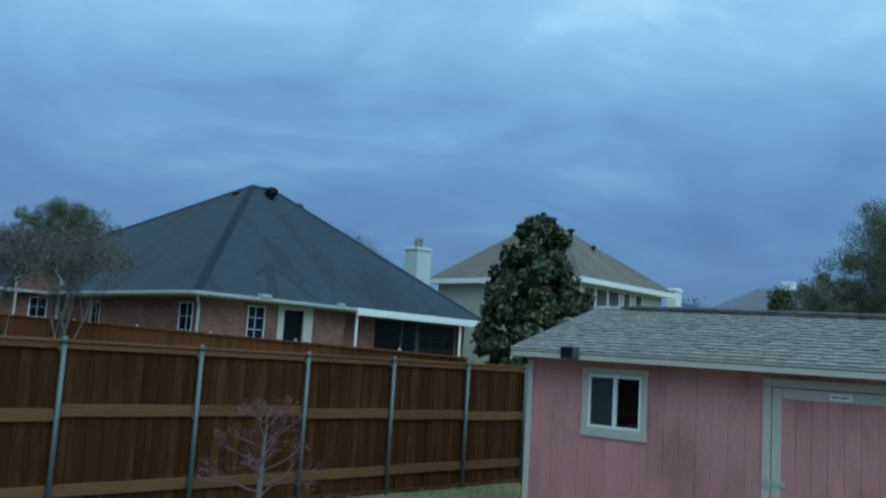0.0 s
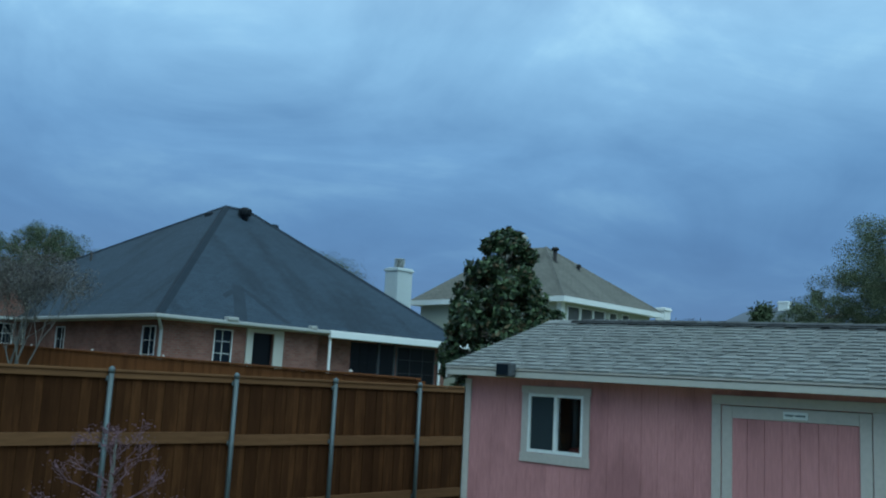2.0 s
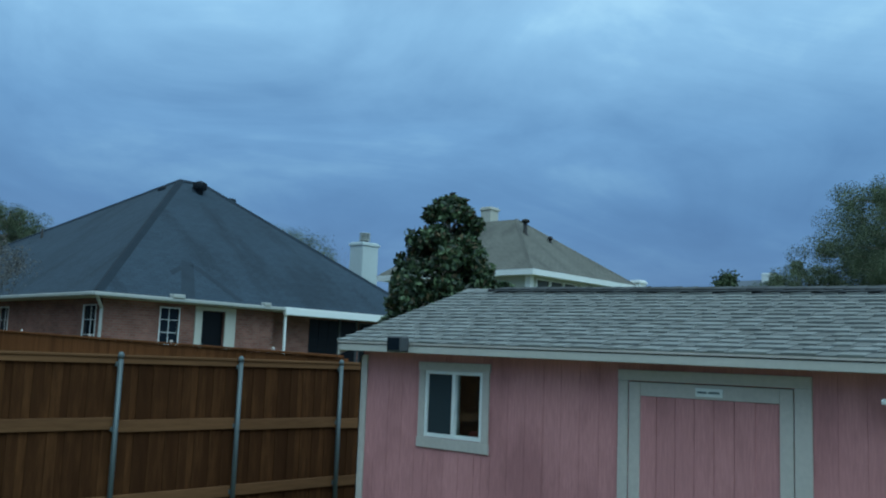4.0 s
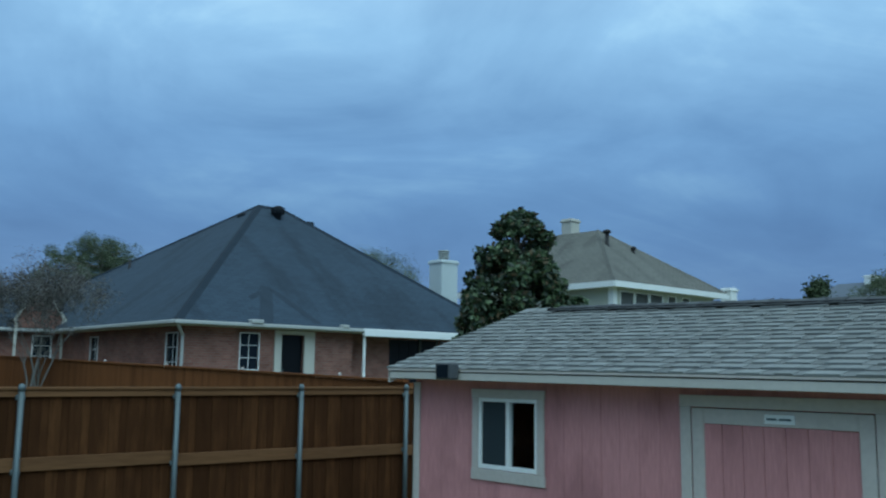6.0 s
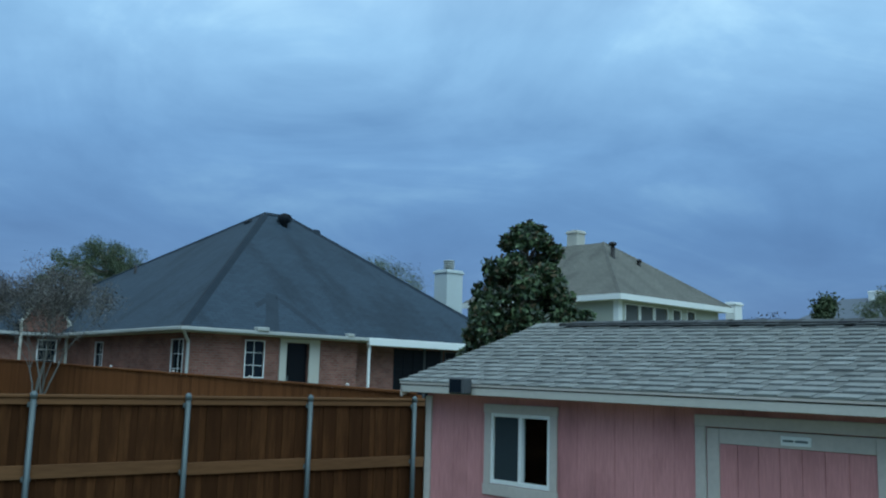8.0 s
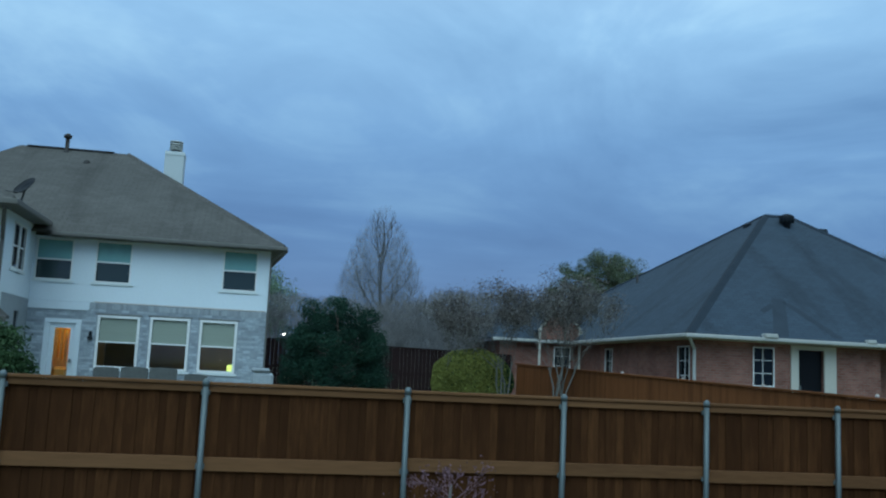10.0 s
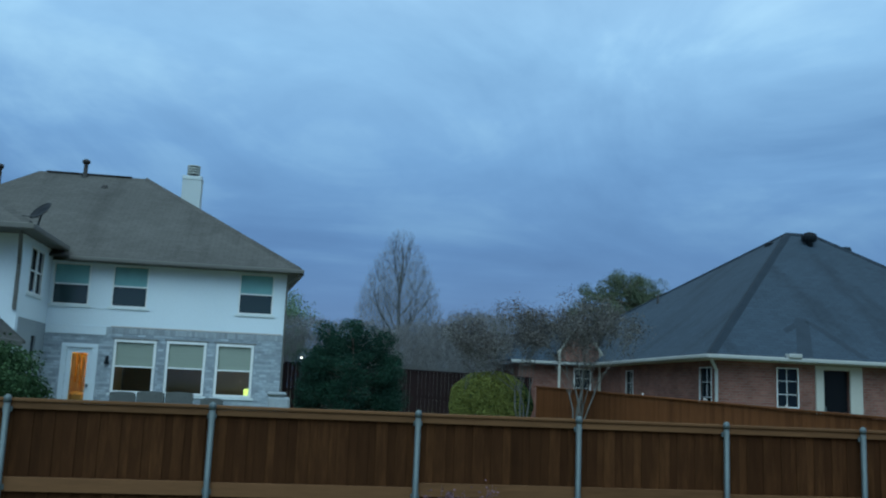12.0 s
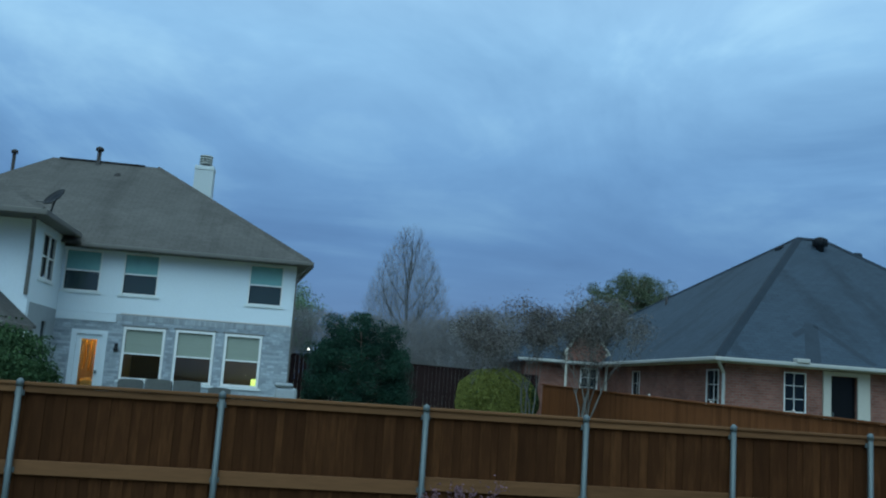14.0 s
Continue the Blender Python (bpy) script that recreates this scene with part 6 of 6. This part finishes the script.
def bare_tree(name, label, base, height, half, seed):
    """An upright bare tree: a leader with long rising limbs, and a soft haze of fine twigs in an egg-shaped crown."""
    t = thing(name, label, "tree")
    rnd = random.Random(seed)
    b = Vector(base)
    n = 12
    lead = [b + Vector((rnd.gauss(0, 0.05), rnd.gauss(0, 0.05), height * 0.93 * i / n)) for i in range(n + 1)]
    T, L, W = Limbs(), Limbs(), Limbs()
    for i in range(n):
        T.limb(lead[i], lead[i + 1], 0.15 * (1 - i / n) + 0.012, 0.15 * (1 - (i + 1) / n) + 0.012, 7)
    part("trunk", T.mesh("trunk", M_BRANCH), None, t)

    def girth(f):
        return half * max(0.0, math.sin(math.pi * min(1.0, max(0.0, (f - 0.16) / 0.86)) ** 0.60)) ** 0.72

    for k in range(15):
        f0 = 0.26 + 0.5 * k / 15
        f1 = min(0.93, f0 + rnd.uniform(0.16, 0.32))
        w = k * 2.4 + rnd.uniform(-0.3, 0.3)
        out = girth(f1) * rnd.uniform(0.72, 0.9)
        p = b + Vector((0, 0, height * f0))
        end = b + Vector((math.cos(w) * out, math.sin(w) * out, height * f1))
        rr = 0.062 * (1 - f0) + 0.014
        for j in range(5):
            g = (j + 1) / 5
            q = p.lerp(end, 1 / (5 - j)) + Vector((rnd.gauss(0, 0.05), rnd.gauss(0, 0.05), -0.05 + 0.03 * j))
            L.limb(p, q, rr * (1 - 0.16 * j), rr * (1 - 0.16 * (j + 1)), 5)
            if j > 0:
                for _ in range(2):
                    v = (end - b).normalized() * 0.4 + Vector((rnd.gauss(0, 0.5), rnd.gauss(0, 0.5), 0.75))
                    L.grow(rnd, q, v, 0.5 * (1.2 - 0.5 * g), rr * 0.36, 1, 0.3, 0.2, (2, 3), 0.7, 0.006)
            p = q
    part("branchwork", L.mesh("branchwork", M_BRANCH), None, t, "grey rising branches")
    for k in range(26000):
        f = rnd.uniform(0.2, 1.0)
        if rnd.random() > (girth(f) / half) ** 2:
            continue
        w = rnd.uniform(0, 6.28)
        q = girth(f) * math.sqrt(rnd.uniform(0.02, 1.0))
        a = b + Vector((math.cos(w) * q, math.sin(w) * q, height * f))
        e = a + Vector((math.cos(w) * 0.5 + rnd.gauss(0, 0.35), math.sin(w) * 0.5 + rnd.gauss(0, 0.35), 0.9)).normalized() * rnd.uniform(0.15, 0.42)
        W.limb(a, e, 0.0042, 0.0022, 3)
    # the twigs' pale colour includes painted haze
    part("fine_twig_mass", W.mesh("fine_twig_mass", M_HAZE), None, t, "soft mass of fine twigs in haze-paled grey")
    return t


bare_tree("bare_tree", "tall bare conical tree with fine twigs", (-1.85, 35.0, 1.0), 9.2, 2.3, 41)


def crape(base, height, seed, spread=0.33):
    t = thing("crape_myrtle", "multi-stemmed pale-barked tree with dry seed heads", "tree", "crape myrtles")
    rnd = random.Random(seed)
    rng = np.random.default_rng(seed)
    L = Limbs()
    for k in range(4):
        w = k * 1.57 + rnd.uniform(0, 0.7)
        L.grow(rnd, Vector(base) + Vector((math.cos(w) * 0.08, math.sin(w) * 0.08, 0)), (math.cos(w) * 0.05, math.sin(w) * 0.05, 1), height * 0.40, 0.032, 4, spread + 0.08, 0.22, (2, 3), 0.66, 0.006, 3)
    part("branchwork", L.mesh("branchwork", M_PALEBARK), None, t)
    tips = np.array([tuple(p) for p in L.tips if p.z > base[2] + height * 0.48])
    pts = tips[rng.integers(0, len(tips), 11000)] + rng.normal(size=(11000, 3)) * 0.11
    part("dry_foliage", leaf_mesh("dry_foliage", pts, 0.030 * rng.uniform(0.5, 1.3, len(pts)), rng, [M_SEED]), None, t, "dry brown leaves and seed heads")
    return t


crape((-0.35, 15.6, 0.9), 3.55, 51)
crape((0.9, 14.3, 0.9), 3.65, 55)
crape((1.55, 16.2, 0.9), 3.8, 53)
crape((-1.5, 17.4, 0.95), 3.3, 54)


def bare_shrub(base, height, seed, label="bare grey-brown shrub behind the back fence"):
    t = thing("bare_shrub", label, "shrub", "bare shrubs")
    rnd = random.Random(seed)
    L, W = Limbs(), Limbs()
    for k in range(7):
        w = rnd.uniform(0, 6.28)
        L.grow(rnd, base, (math.cos(w) * 0.5, math.sin(w) * 0.5, 1), height * 0.34, 0.035, 4, 0.38, 0.12, (2, 3), 0.70, 0.006)
    part("branchwork", L.mesh("branchwork", M_TWIG), None, t)
    b = Vector(base)
    for k in range(4200):
        f, w = rnd.uniform(0.1, 0.95), rnd.uniform(0, 6.28)
        q = height * 0.48 * math.sqrt(rnd.random()) * (1 - f ** 3) ** 0.5
        a = b + Vector((math.cos(w) * q, math.sin(w) * q, height * f))
        e = a + Vector((math.cos(w) * 0.4 + rnd.gauss(0, 0.5), math.sin(w) * 0.4 + rnd.gauss(0, 0.5), 0.7)).normalized() * rnd.uniform(0.15, 0.4)
        W.limb(a, e, 0.0065, 0.003, 3)
    part("fine_twig_mass", W.mesh("fine_twig_mass", M_TWIG), None, t, "fine grey-brown twigs")


for k, (x, y, hh) in enumerate(((-6.6, 26.5, 4.0), (-4.6, 27, 4.0), (-1.0, 26, 4.0), (0.2, 25.5, 4.5), (1.6, 27, 4.6), (-3.0, 27.5, 3.8), (-1.8, 29, 4.2), (0.8, 30, 4.8), (2.8, 28, 4.6))):
    bare_shrub((x, y, 1.0), hh, 60 + k)


def sapling():
    t = thing("redbud_sapling", "small bare redbud with pinkish twigs on the lawn", "sapling")
    rnd = random.Random(77)
    z = ground_z(-6.1, -4.8) - 0.02
    L = Limbs()
    a = Vector((-6.1, -4.8, z))
    m = a + Vector((0.03, 0.02, 1.02))
    top = m + Vector((0.02, 0.0, 0.62))
    S = Limbs()
    S.limb(a, m, 0.032, 0.024, 7)
    S.limb(m, top, 0.024, 0.008, 6)
    part("trunk", S.mesh("trunk", M_PALEBARK), None, t, "pale slender stem")
    for k in range(15):
        w = k * 2.4 + rnd.uniform(0, 0.6)
        f = k / 14
        L.grow(rnd, m + (top - m) * (f * 0.95) - Vector((0, 0, 0.06)), (math.cos(w), math.sin(w), 0.22 + 0.5 * f), 0.23 - 0.11 * f, 0.012 - 0.006 * f, 3, 0.42, 0.07, (2, 3), 0.72, 0.0024)
    part("branchwork", L.mesh("branchwork", M_PINKTWIG), None, t)
    rng = np.random.default_rng(7)
    tips = np.array([tuple(p) for p in L.tips])
    pts = tips[rng.integers(0, len(tips), 900)] + rng.normal(size=(900, 3)) * 0.03
    part("blossom", leaf_mesh("blossom", pts, 0.012 * rng.uniform(0.6, 1.3, 900), rng, [M_PINKTWIG]), None, t, "small pink buds")


sapling()


# ---------------- far houses ----------------
def far_house(x0, y0, x1, y1, ez, rz, label):
    h = thing("far_house", label, "house")
    part("walls", boxes(((x0 + 0.4, y0 + 0.4, 0.8), (x1 - 0.4, y1 - 0.4, ez))), M_SAGE, h)
    cx, cy = (x0 + x1) / 2, (y0 + y1) / 2
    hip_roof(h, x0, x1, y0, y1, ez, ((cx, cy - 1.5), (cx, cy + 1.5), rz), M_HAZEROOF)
    return h


leafy("far_tree", "grey tree far behind the roofs, tinted for haze", "tree", (62, 27, 1.0), (62, 27, 5.2), (3.2, 3.0, 2.6), 9000, 0.14, [M_HAZELEAF], 40, 70, 0.6, 0, 0.2)
f1 = far_house(56, 13, 70, 27, 5.3, 9.4, "far house with haze-tinted grey hipped roof")
chimney(f1, 63, 18.9, 5, 9.9, 0.9, 0.85, M_VINYL, False)
f2 = far_house(-2, 52, 10, 64, 3.6, 6.2, "far house with haze-tinted grey roof behind the yards")
chimney(f2, 4.5, 57.0, 5.6, 7.05, 0.75, 0.7, M_VINYL, False)
